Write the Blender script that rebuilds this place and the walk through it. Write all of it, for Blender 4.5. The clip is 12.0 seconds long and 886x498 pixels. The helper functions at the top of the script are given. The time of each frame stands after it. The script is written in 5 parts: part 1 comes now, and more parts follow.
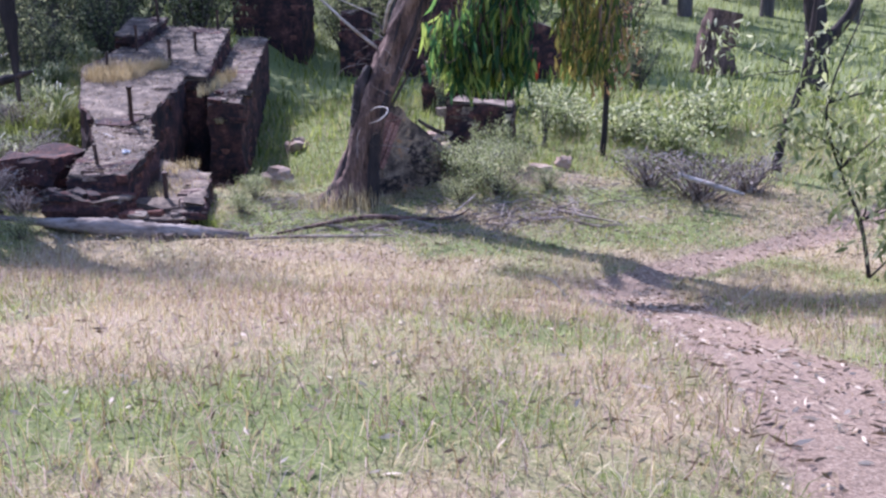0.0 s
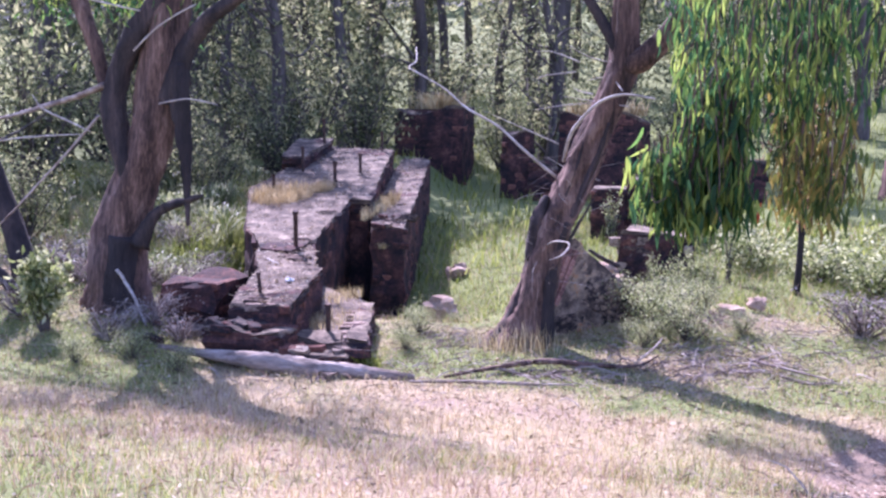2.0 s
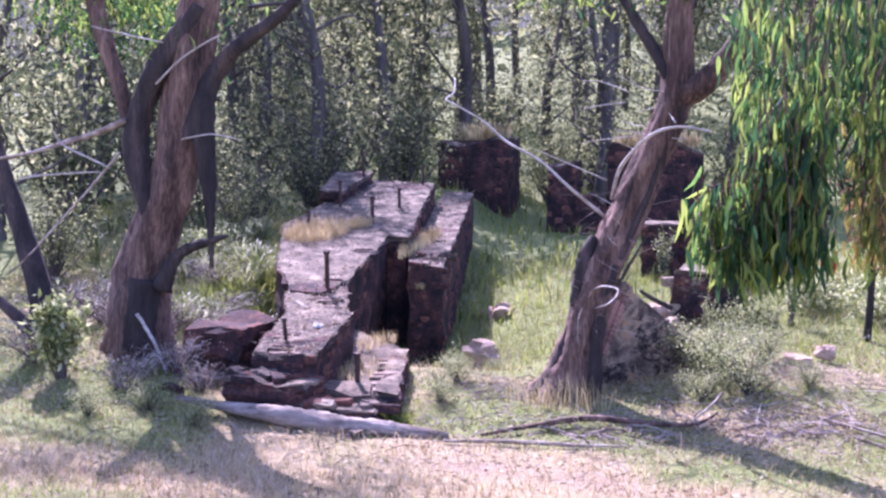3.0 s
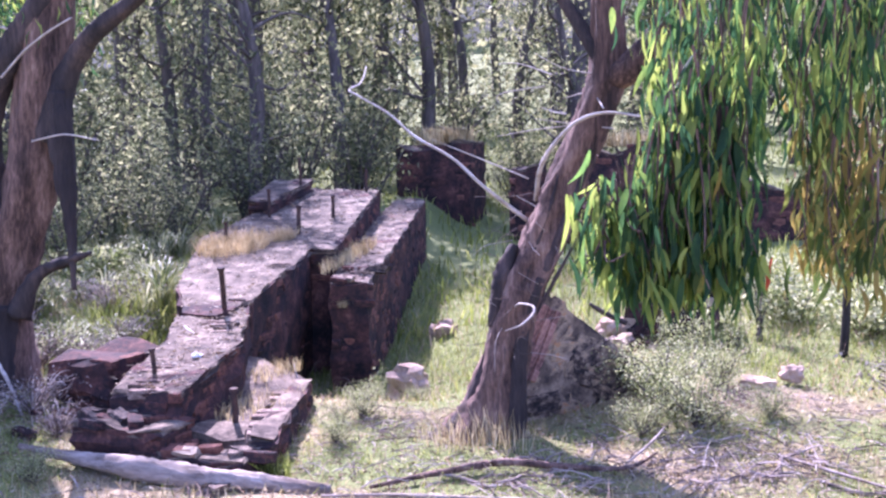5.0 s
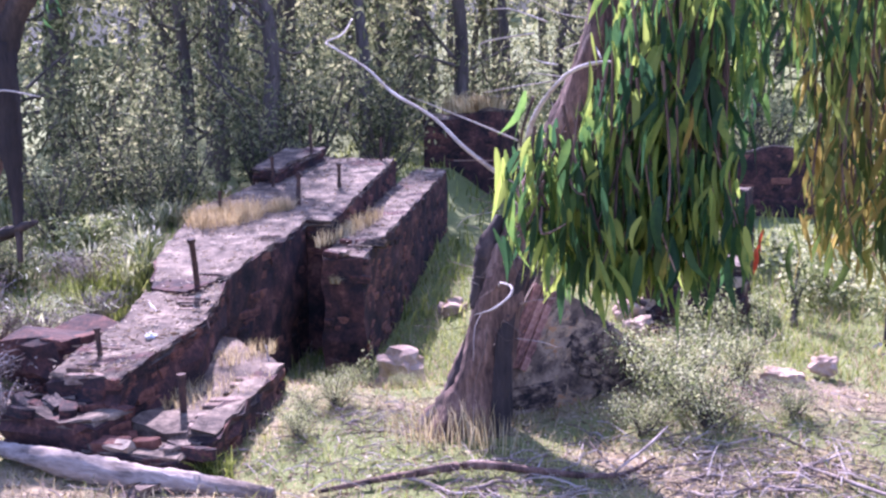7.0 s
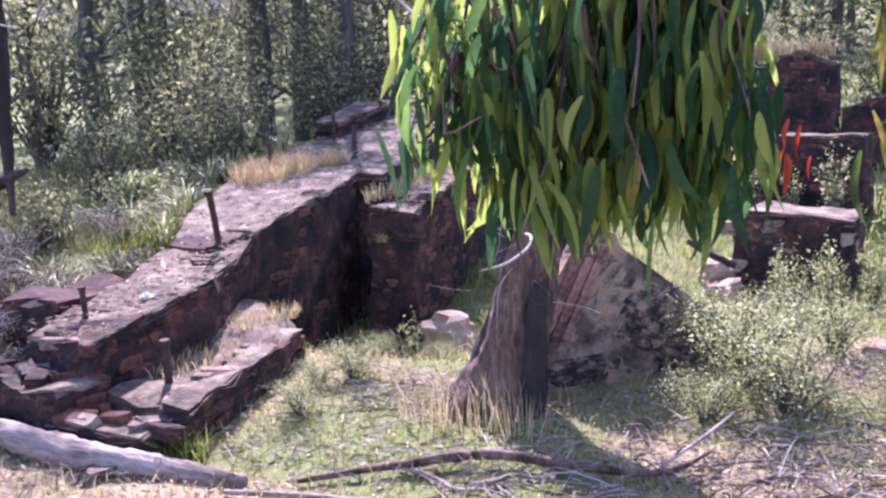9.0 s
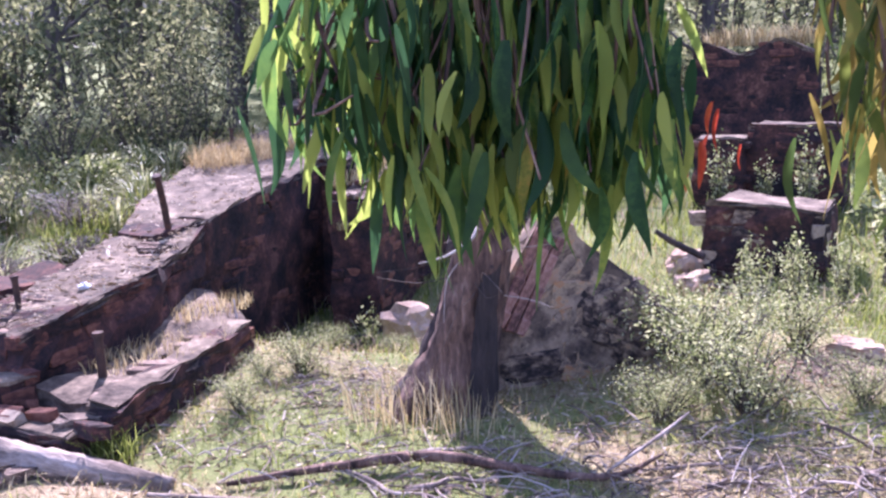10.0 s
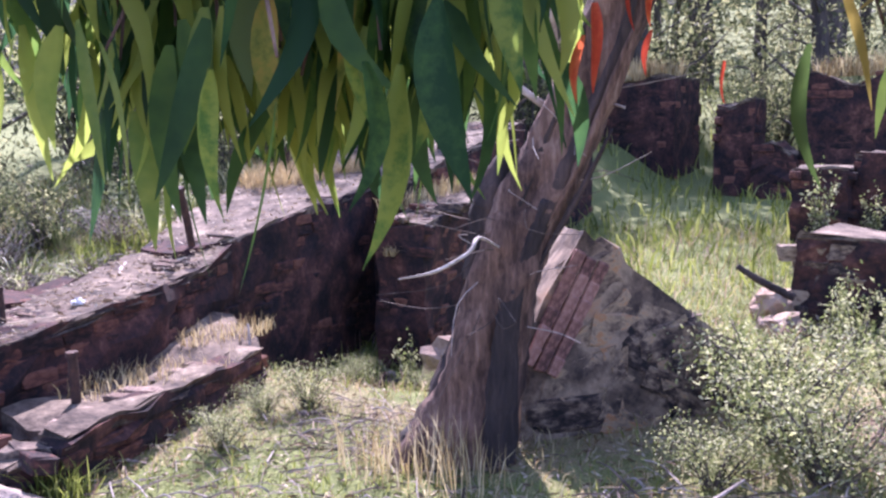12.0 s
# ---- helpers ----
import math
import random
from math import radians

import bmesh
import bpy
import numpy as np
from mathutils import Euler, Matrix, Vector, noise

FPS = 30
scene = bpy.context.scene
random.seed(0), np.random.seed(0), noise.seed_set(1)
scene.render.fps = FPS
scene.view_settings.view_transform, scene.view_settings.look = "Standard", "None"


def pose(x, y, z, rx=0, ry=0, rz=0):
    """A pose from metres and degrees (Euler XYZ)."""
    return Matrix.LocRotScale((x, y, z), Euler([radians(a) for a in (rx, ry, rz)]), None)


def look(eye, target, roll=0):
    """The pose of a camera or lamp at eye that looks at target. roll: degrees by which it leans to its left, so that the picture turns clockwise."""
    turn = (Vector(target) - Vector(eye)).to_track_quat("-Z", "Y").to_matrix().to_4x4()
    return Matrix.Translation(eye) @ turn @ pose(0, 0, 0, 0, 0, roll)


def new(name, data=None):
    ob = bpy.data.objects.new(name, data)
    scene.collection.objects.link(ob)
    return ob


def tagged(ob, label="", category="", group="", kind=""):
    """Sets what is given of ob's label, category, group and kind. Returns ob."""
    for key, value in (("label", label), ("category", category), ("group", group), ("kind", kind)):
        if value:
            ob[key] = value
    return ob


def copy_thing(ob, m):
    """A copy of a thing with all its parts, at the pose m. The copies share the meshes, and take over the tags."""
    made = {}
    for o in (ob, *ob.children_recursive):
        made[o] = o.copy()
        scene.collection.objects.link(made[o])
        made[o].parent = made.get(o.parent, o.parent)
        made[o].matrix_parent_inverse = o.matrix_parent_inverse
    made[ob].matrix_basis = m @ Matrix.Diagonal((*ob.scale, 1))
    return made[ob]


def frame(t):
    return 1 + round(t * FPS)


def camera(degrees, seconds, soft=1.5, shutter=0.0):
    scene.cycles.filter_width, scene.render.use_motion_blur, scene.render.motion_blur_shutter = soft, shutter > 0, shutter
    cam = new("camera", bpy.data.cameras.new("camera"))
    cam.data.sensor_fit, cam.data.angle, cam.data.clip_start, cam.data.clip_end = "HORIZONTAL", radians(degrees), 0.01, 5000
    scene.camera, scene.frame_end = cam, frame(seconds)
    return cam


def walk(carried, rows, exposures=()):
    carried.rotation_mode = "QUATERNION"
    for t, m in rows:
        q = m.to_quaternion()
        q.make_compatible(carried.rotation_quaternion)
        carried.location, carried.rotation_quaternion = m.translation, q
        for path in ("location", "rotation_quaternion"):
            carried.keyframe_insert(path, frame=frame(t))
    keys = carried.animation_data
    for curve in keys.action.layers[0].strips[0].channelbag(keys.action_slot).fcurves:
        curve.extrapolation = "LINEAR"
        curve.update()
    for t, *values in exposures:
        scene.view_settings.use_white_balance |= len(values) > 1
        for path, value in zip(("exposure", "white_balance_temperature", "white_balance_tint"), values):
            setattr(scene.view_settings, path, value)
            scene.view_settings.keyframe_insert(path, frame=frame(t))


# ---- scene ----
cam = camera(50.0, 12.0, soft=2.5)
PATH = [
    (0, (0.618, 1.616, 2.16), (0.456, 3.549, 1.67), 0.7),
    (0.5, (0.428, 1.797, 2.172), (0.053, 3.719, 1.764), 0.9),
    (1, (0.324, 1.971, 2.199), (-0.106, 3.89, 1.836), 0.9),
    (1.5, (0.166, 2.208, 2.229), (-0.269, 4.134, 1.911), 1.2),
    (2, (0.15, 2.428, 2.253), (-0.314, 4.356, 1.992), 1.1),
    (2.5, (0.151, 2.704, 2.299), (-0.354, 4.627, 2.077), 1.0),
    (3, (0.086, 3.108, 2.315), (-0.48, 5.015, 2.112), 0.8),
    (5, (0.506, 4.59, 2.205), (-0.057, 6.5, 2.024), -0.4),
    (5.5, (0.619, 4.867, 2.19), (0.093, 6.786, 1.988), -0.4),
    (6, (0.679, 5.036, 2.204), (0.121, 6.944, 1.986), -0.1),
    (6.5, (0.735, 5.311, 2.15), (0.122, 7.202, 1.924), -0.3),
    (7, (0.786, 5.607, 2.099), (0.113, 7.476, 1.865), -0.3),
    (9, (0.974, 6.804, 1.838), (0.069, 8.563, 1.542), -1.4),
    (9.5, (0.999, 6.989, 1.803), (0.117, 8.756, 1.483), -1.3),
    (10, (1.063, 7.13, 1.818), (0.182, 8.897, 1.493), -0.9),
    (10.5, (1.07, 7.31, 1.736), (0.17, 9.073, 1.454), -0.6),
    (11, (1.141, 7.569, 1.717), (0.168, 9.296, 1.449), -0.5),
    (11.5, (1.192, 7.859, 1.668), (0.139, 9.539, 1.408), -0.4),
    (12, (1.118, 8.026, 1.582), (0.031, 9.689, 1.349), -0.1),
]
walk(cam, [(t, look(eye, target, roll)) for t, eye, target, roll in PATH],
     [(0.0, 0.98, 5260, 32), (1.5, 1.38, 5310, 42), (3.0, 1.65, 5350, 51), (5.0, 1.88, 5350, 50), (6.0, 1.8, 5350, 50), (9.5, 1.68, 5600, 46), (10.5, 1.7, 5450, 44), (11.3, 1.9, 5320, 49), (12.0, 1.6, 5620, 42)])

# ---- light ----
world = bpy.data.worlds.new("sky")
scene.world = world
world.use_nodes = True
wn = world.node_tree.nodes
sky = wn.new("ShaderNodeTexSky")
sky.sky_type, sky.sun_disc = "NISHITA", False
SUN = Vector((-0.60, 0.80, 0.98)).normalized()
sky.sun_elevation = math.asin(SUN.z)
sky.sun_rotation = math.atan2(SUN.x, SUN.y)
world.node_tree.links.new(sky.outputs[0], wn["Background"].inputs[0])
wn["Background"].inputs[1].default_value = 0.15
sun = new("sun", bpy.data.lights.new("sun", "SUN"))
sun.data.energy, sun.data.angle, sun.data.color = 5.0, radians(0.6), (1.0, 0.95, 0.87)
sun.matrix_world = look(SUN * 60, (0, 0, 0))

# ---- materials ----
def node(nt, kind, **inputs):
    n = nt.nodes.new(kind)
    for k, v in inputs.items():
        n.inputs[k.replace("_", " ")].default_value = v
    return n


def material(name, colours, scale=6.0, fine=60.0, rough=0.9, bump=0.3, vary=0.0, piece="", through_light=0.0, stretch=(1, 1, 1), spec=0.3):
    """Two scales of noise over a colour ramp, with relief; vary shifts whole pieces or islands."""
    m = bpy.data.materials.new(name)
    m.use_nodes = True
    nt = m.node_tree
    b = nt.nodes["Principled BSDF"]
    lk = nt.links.new
    co = nt.nodes.new("ShaderNodeTexCoord")
    mp = nt.nodes.new("ShaderNodeMapping")
    mp.inputs["Scale"].default_value = stretch
    lk(co.outputs["Object"], mp.inputs[0])
    big = node(nt, "ShaderNodeTexNoise", Scale=scale, Detail=6.0, Roughness=0.65)
    small = node(nt, "ShaderNodeTexNoise", Scale=fine, Detail=4.0, Roughness=0.7)
    lk(mp.outputs[0], big.inputs["Vector"])
    lk(mp.outputs[0], small.inputs["Vector"])
    mix = nt.nodes.new("ShaderNodeMath")
    mix.operation = "MULTIPLY_ADD"
    lk(small.outputs[0], mix.inputs[0])
    mix.inputs[1].default_value = 0.45
    add = nt.nodes.new("ShaderNodeMath")
    add.operation = "ADD"
    lk(big.outputs[0], add.inputs[0])
    add.inputs[1].default_value = -0.22
    lk(add.outputs[0], mix.inputs[2])
    value = mix.outputs[0]
    if vary:
        src = nt.nodes.new("ShaderNodeObjectInfo" if piece == "object" else "ShaderNodeNewGeometry")
        rnd = src.outputs["Random" if piece == "object" else "Random Per Island"]
        v = nt.nodes.new("ShaderNodeMath")
        v.operation = "MULTIPLY_ADD"
        lk(rnd, v.inputs[0])
        v.inputs[1].default_value = vary
        sh = nt.nodes.new("ShaderNodeMath")
        sh.operation = "ADD"
        lk(value, sh.inputs[0])
        sh.inputs[1].default_value = -vary / 2
        lk(sh.outputs[0], v.inputs[2])
        value = v.outputs[0]
    ramp = nt.nodes.new("ShaderNodeValToRGB")
    el = ramp.color_ramp.elements
    n = len(colours)
    while len(el) < n:
        el.new(0.5)
    for i, c in enumerate(colours):
        el[i].position = 0.28 + 0.44 * i / max(1, n - 1)
        el[i].color = (*c, 1)
    lk(value, ramp.inputs[0])
    lk(ramp.outputs[0], b.inputs["Base Color"])
    b.inputs["Roughness"].default_value = rough
    b.inputs["Specular IOR Level"].default_value = spec
    if bump:
        bp = node(nt, "ShaderNodeBump", Strength=bump, Distance=0.02)
        lk(mix.outputs[0], bp.inputs["Height"])
        lk(bp.outputs[0], b.inputs["Normal"])
    if through_light:
        tr = nt.nodes.new("ShaderNodeBsdfTranslucent")
        lk(ramp.outputs[0], tr.inputs[0])
        mx = nt.nodes.new("ShaderNodeMixShader")
        mx.inputs[0].default_value = through_light
        lk(b.outputs[0], mx.inputs[1])
        lk(tr.outputs[0], mx.inputs[2])
        lk(mx.outputs[0], nt.nodes["Material Output"].inputs[0])
    return m


M_BRICK = material("old brick", [(.014, .012, .013), (.05, .027, .024), (.13, .052, .038), (.21, .095, .062)], 3.0, 40, .95, .6, .38, "object")
M_STONE = material("rubble stone", [(.025, .022, .022), (.10, .07, .055), (.24, .18, .13), (.36, .29, .21)], 4.0, 35, .95, .5, .45, "object")
M_FACE = material("stained wall stone", [(.02, .018, .018), (.07, .05, .042), (.19, .14, .10), (.33, .25, .165), (.36, .19, .09)], 3.2, 9, .95, .35, .30, "object")
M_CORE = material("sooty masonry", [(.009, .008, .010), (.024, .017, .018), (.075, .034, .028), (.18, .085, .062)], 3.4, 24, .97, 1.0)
M_SLAB = material("stained rubble render", [(.016, .015, .016), (.055, .042, .036), (.15, .11, .08), (.31, .235, .165), (.36, .21, .12)], 2.8, 10, .95, .35)
M_TOP = material("weathered mortar top", [(.022, .017, .014), (.08, .058, .042), (.17, .128, .09), (.33, .26, .185)], 4.0, 24, .95, 1.0)
M_ROCK = material("tan boulder", [(.20, .13, .09), (.38, .27, .19), (.50, .38, .29)], 5, 50, .9, .5)
M_SCRAP = material("white scrap", [(.55, .53, .50), (.72, .70, .68), (.82, .81, .79)], 20, 90, .7, .3)
M_RUST = material("rusted iron", [(.022, .017, .016), (.06, .036, .028), (.12, .06, .04)], 12, 90, .85, .4)
M_BARK = material("reddish shed bark", [(.024, .017, .014), (.075, .046, .036), (.165, .102, .076), (.28, .19, .145)], 5, 40, .95, 1.0, stretch=(1, 1, .14))
M_BARK_DARK = material("burnt and shaded bark", [(.015, .013, .014), (.04, .032, .03), (.10, .07, .06)], 5, 45, .97, 1.0, stretch=(1, 1, .15))
M_BARK_GREY = material("grey forest bark", [(.035, .03, .028), (.09, .075, .065), (.18, .15, .13)], 4, 30, .95, .7, stretch=(1, 1, .15))
M_DEAD = material("bleached dead wood", [(.18, .145, .12), (.40, .35, .30), (.60, .55, .50)], 9, 70, .85, .5, .3, "island", stretch=(.3, 1, 1))
M_LOG = material("grey weathered log", [(.06, .045, .035), (.17, .13, .10), (.33, .265, .21), (.48, .40, .33)], 8, 40, .9, 1.0, stretch=(.14, 1, 1))
M_GOLD = material("golden grass", [(.30, .22, .10), (.46, .35, .16), (.58, .48, .28)], 1.2, 12, .85, 0, .6, "island", .45)
M_WORN = material("worn litter-dusted brick", [(.035, .024, .02), (.12, .08, .06), (.25, .17, .125), (.38, .29, .22)], 4.0, 30, .95, .7, .35, "object")
M_CLEAN = material("clean broken brick", [(.10, .055, .05), (.30, .16, .13), (.44, .26, .21)], 3.0, 40, .95, .5, .3, "object")
M_TWIG = material("fallen twigs", [(.07, .052, .042), (.21, .16, .13), (.42, .36, .31)], 6, 60, .9, .2, .7, "island")
M_LITTER = material("dry leaf litter", [(.13, .09, .05), (.28, .20, .12), (.42, .33, .21), (.56, .47, .34)], 5, 40, .8, 0, .8, "island", .2)
M_DRY = material("dry seeding grass", [(.22, .16, .075), (.40, .31, .14), (.53, .44, .22), (.60, .52, .31)], 1.2, 12, .85, 0, .5, "island", .35)
M_PINK = material("pinkish seed heads", [(.30, .19, .15), (.46, .32, .25), (.58, .45, .37)], 1.2, 12, .85, 0, .5, "island", .35)
M_GRASS = material("green grass", [(.085, .115, .02), (.17, .21, .035), (.30, .34, .07), (.42, .44, .13)], 1.2, 12, .75, 0, .5, "island", .45)
M_LEAF = material("drooping gum leaves", [(.03, .08, .032), (.065, .145, .042), (.13, .235, .05), (.30, .37, .075)], 1.6, 9, .5, 0, .8, "island", .66, spec=.25)
M_LEAF_OLIVE = material("yellow-green gum leaves", [(.055, .095, .025), (.11, .16, .035), (.21, .25, .05), (.31, .24, .06)], 1.6, 9, .5, 0, .8, "island", .6, spec=.25)
M_LEAF_PIECE = material("long gum leaf", [(.022, .07, .028), (.045, .12, .036), (.09, .19, .042), (.24, .32, .06)], 2.5, 12, .5, .05, .75, "object", .62, spec=.25)
M_LEAF_YELLOW = material("yellowing gum leaf", [(.07, .11, .03), (.13, .17, .038), (.24, .25, .05), (.36, .26, .06)], 3, 15, .5, .05, .6, "object", .5, spec=.25)
M_LEAF_RED = material("scarlet dying leaf", [(.38, .05, .025), (.52, .075, .035), (.60, .14, .05)], 4, 30, .5, .1, .4, "object", .45)
M_LEAF_BROWN = material("withered brown leaves", [(.14, .065, .035), (.27, .14, .07), (.38, .25, .12)], 3, 20, .7, 0, .6, "island", .3)
M_FOREST = material("olive forest leaves", [(.07, .085, .04), (.13, .15, .07), (.22, .24, .11), (.36, .36, .18)], .5, 5, .6, 0, .7, "island", .65)
M_SHRUB = material("pale green shrub leaves", [(.12, .15, .05), (.25, .29, .10), (.41, .43, .19), (.56, .56, .33)], 2, 10, .6, 0, .6, "island", .5)
M_STRAP = material("strap leaves", [(.05, .075, .025), (.10, .14, .045), (.19, .23, .085), (.33, .34, .17)], 2, 10, .5, 0, .7, "island", .3, spec=.35)

# ---- helpers for shapes ----
def lerp(a, b, t):
    return a + (b - a) * t


def smooth(a, b, x):
    t = np.clip((np.asarray(x, float) - a) / (b - a), 0, 1)
    return t * t * (3 - 2 * t)


def link(name, me, material_, parent=None, label=""):
    ob = new(name, me)
    if material_ and not me.materials:
        me.materials.append(material_)
    if parent:
        ob.parent = parent
    if label:
        ob["label"] = label
    return ob


def mesh(name, verts, faces, soft=False):
    me = bpy.data.meshes.new(name)
    me.from_pydata([tuple(v) for v in verts], [], [tuple(f) for f in faces])
    if soft:
        me.polygons.foreach_set("use_smooth", [True] * len(me.polygons))
    me.update()
    return me


def big_mesh(name, verts, tris):
    """A mesh of triangles straight from arrays."""
    me = bpy.data.meshes.new(name)
    n = len(tris)
    me.vertices.add(len(verts))
    me.vertices.foreach_set("co", np.asarray(verts, np.float32).ravel())
    me.loops.add(n * 3)
    me.loops.foreach_set("vertex_index", np.asarray(tris, np.int32).ravel())
    me.polygons.add(n)
    me.polygons.foreach_set("loop_start", np.arange(n, dtype=np.int32) * 3)
    me.polygons.foreach_set("loop_total", np.full(n, 3, np.int32))
    me.update(calc_edges=True)
    return me


def part(name, bm, material_, parent, label=""):
    me = bpy.data.meshes.new(name)
    bm.to_mesh(me)
    bm.free()
    return link(name, me, material_, parent, label)


def base(name, at, label, category, group="", kind=""):
    e = tagged(new(name), label, category, group, kind)
    e.location = at
    e.empty_display_size = 0.1
    return e


def curve_points(pts, n):
    """n points on a smooth curve through pts."""
    P = np.asarray(pts, float)
    if len(P) == 2:
        return np.array([lerp(P[0], P[1], t) for t in np.linspace(0, 1, n)])
    out = []
    for t in np.linspace(0, len(P) - 1, n):
        i = min(int(t), len(P) - 2)
        u = t - i
        a, b, c, d = P[max(i - 1, 0)], P[i], P[i + 1], P[min(i + 2, len(P) - 1)]
        out.append(0.5 * (2 * b + (c - a) * u + (2 * a - 5 * b + 4 * c - d) * u * u + (3 * b - a - 3 * c + d) * u ** 3))
    return np.array(out)


def tube(pts, radii, n=14, seg=9, rough=0.12, flute=0.0, seed=0):
    """Vertices and faces of a limb: radius by radius along a curve, lumpy, with closed ends."""
    C = curve_points(pts, n)
    R = np.interp(np.linspace(0, 1, n), np.linspace(0, 1, len(radii)), radii)
    rs = np.random.RandomState(seed)
    ph = rs.rand(4) * 6.28
    V, F = [], []
    ref = np.array([1.0, 0.13, 0.07])
    for i in range(n):
        d = C[min(i + 1, n - 1)] - C[max(i - 1, 0)]
        d = d / (np.linalg.norm(d) + 1e-9)
        if abs(d @ ref) > 0.95:
            ref = np.array([0.1, 1.0, 0.2])
        a = np.cross(d, ref)
        a /= np.linalg.norm(a)
        b = np.cross(d, a)
        for k in range(seg):
            th = 2 * math.pi * k / seg
            r = R[i] * (1 + rough * (0.5 * math.sin(3 * th + ph[0] + i * .35) + 0.5 * math.sin(5 * th + ph[1] - i * .5) + (rs.rand() - .5)) + flute * math.cos(4 * th + ph[2]))
            V.append(C[i] + r * (math.cos(th) * a + math.sin(th) * b))
        if i:
            o = (i - 1) * seg
            for k in range(seg):
                F.append((o + k, o + (k + 1) % seg, o + seg + (k + 1) % seg, o + seg + k))
    V += [C[0], C[-1]]
    c0, c1 = len(V) - 2, len(V) - 1
    for k in range(seg):
        F.append((c0, (k + 1) % seg, k))
        F.append((c1, (n - 1) * seg + k, (n - 1) * seg + (k + 1) % seg))
    return V, F


def join(*shapes):
    V, F = [], []
    for v, f in shapes:
        o = len(V)
        V += list(v)
        F += [tuple(i + o for i in q) for q in f]
    return V, F


def turned(rs, n, droop=0.0, spread=1.0):
    """n random unit directions; droop pulls them downwards."""
    v = rs.normal(size=(n, 3)) * (spread, spread, 1.0)
    v[:, 2] -= droop
    return v / np.linalg.norm(v, axis=1)[:, None]


def leaves(P, D, L, W, rs, bend=0.15):
    """Pointed leaves, four triangles each: from P along D, L long and W wide."""
    n = len(P)
    s = np.cross(D, rs.normal(size=(n, 3)))
    s /= np.linalg.norm(s, axis=1)[:, None] + 1e-9
    nn = np.cross(D, s)
    L, W = np.asarray(L)[:, None], np.asarray(W)[:, None]
    mid = P + D * L * .42 + nn * L * bend
    a, b = mid + s * W / 2, mid - s * W / 2
    q = P + D * L * .75 + nn * L * bend * .6
    c, d = q + s * W * .28, q - s * W * .28
    tip = P + D * L
    V = np.stack([P, a, b, c, d, tip], 1).reshape(-1, 3)
    T = np.array([[0, 2, 1], [1, 2, 4], [1, 4, 3], [3, 4, 5]])
    return V, (T[None] + (np.arange(n) * 6)[:, None, None]).reshape(-1, 3)


def long_leaves(P, D, L, W, rs):
    """Sickle-shaped hanging leaves of six sections, folded a little along the midrib."""
    n, k = len(P), 7
    s = np.cross(D, rs.normal(size=(n, 3)))
    s /= np.linalg.norm(s, axis=1)[:, None] + 1e-9
    nn = np.cross(D, s)
    sick, curl = rs.uniform(-.16, .16, n)[:, None], rs.uniform(-.15, .15, n)[:, None]
    L, W = np.asarray(L)[:, None], np.asarray(W)[:, None]
    rows = []
    for i in range(k):
        t = i / (k - 1)
        w = W * .5 * max(.02, math.sin(math.pi * min(1, t * .96 + .04) ** .8)) ** .85 * (1 - .25 * t)
        c = P + D * L * t + s * sick * L * math.sin(math.pi * t) + nn * curl * L * t * t
        rows += [c - s * w, c + nn * w * .25, c + s * w]
    V = np.stack(rows, 1).reshape(-1, 3)
    T = []
    for i in range(k - 1):
        o = 3 * i
        for a in (0, 1):
            T += [[o + a, o + a + 1, o + a + 4], [o + a, o + a + 4, o + a + 3]]
    return V, (np.array(T)[None] + (np.arange(n) * 3 * k)[:, None, None]).reshape(-1, 3)


def blades(P, H, W, rs, lean=0.35, z0=0.0):
    """Grass blades, three triangles each, bending over."""
    n = len(P)
    a = rs.rand(n) * 2 * math.pi
    u = np.stack([np.cos(a), np.sin(a), np.zeros(n)], 1)
    g = rs.rand(n) * 2 * math.pi
    w = np.stack([np.cos(g), np.sin(g), np.zeros(n)], 1)
    H, W = np.asarray(H)[:, None], np.asarray(W)[:, None]
    k = (rs.rand(n) * lean)[:, None]
    up = np.array([0, 0, 1.0])
    m = P + up * H * .55 + w * H * k * .4
    t = P + up * H * (1 - .35 * k) + w * H * k * 1.2
    V = np.stack([P - u * W / 2, P + u * W / 2, m - u * W * .36, m + u * W * .36, t], 1).reshape(-1, 3)
    T = np.array([[0, 1, 3], [0, 3, 2], [2, 3, 4]])
    return V, (T[None] + (np.arange(n) * 5)[:, None, None]).reshape(-1, 3)


# ---- ground ----
LATTICE = np.random.RandomState(3).rand(256, 256)


def patches(x, y):
    """Smooth value noise, 0 to 1, one lattice cell a metre."""
    xi, yi = np.floor(x).astype(int), np.floor(y).astype(int)
    u, v = x - xi, y - yi
    u, v = u * u * (3 - 2 * u), v * v * (3 - 2 * v)
    g = lambda a, b: LATTICE[(xi + a) % 256, (yi + b) % 256]
    return lerp(lerp(g(0, 0), g(1, 0), u), lerp(g(0, 1), g(1, 1), u), v)


def wobble(x, y, s, k=0):
    """Uneven patches about 2 / s metres wide, -1 to 1."""
    x, y = np.asarray(x, float) * s * .6 + 17.3 * k, np.asarray(y, float) * s * .6 + 31.7 * k
    n = patches(x * .8 + y * .6, y * .8 - x * .6) + .5 * patches(x * 2.1 - y * .4, y * 2.1 + x * .4) + .25 * patches(x * 4.3, y * 4.3)
    return np.clip((n / 1.75 - .5) * 3.2, -1, 1)


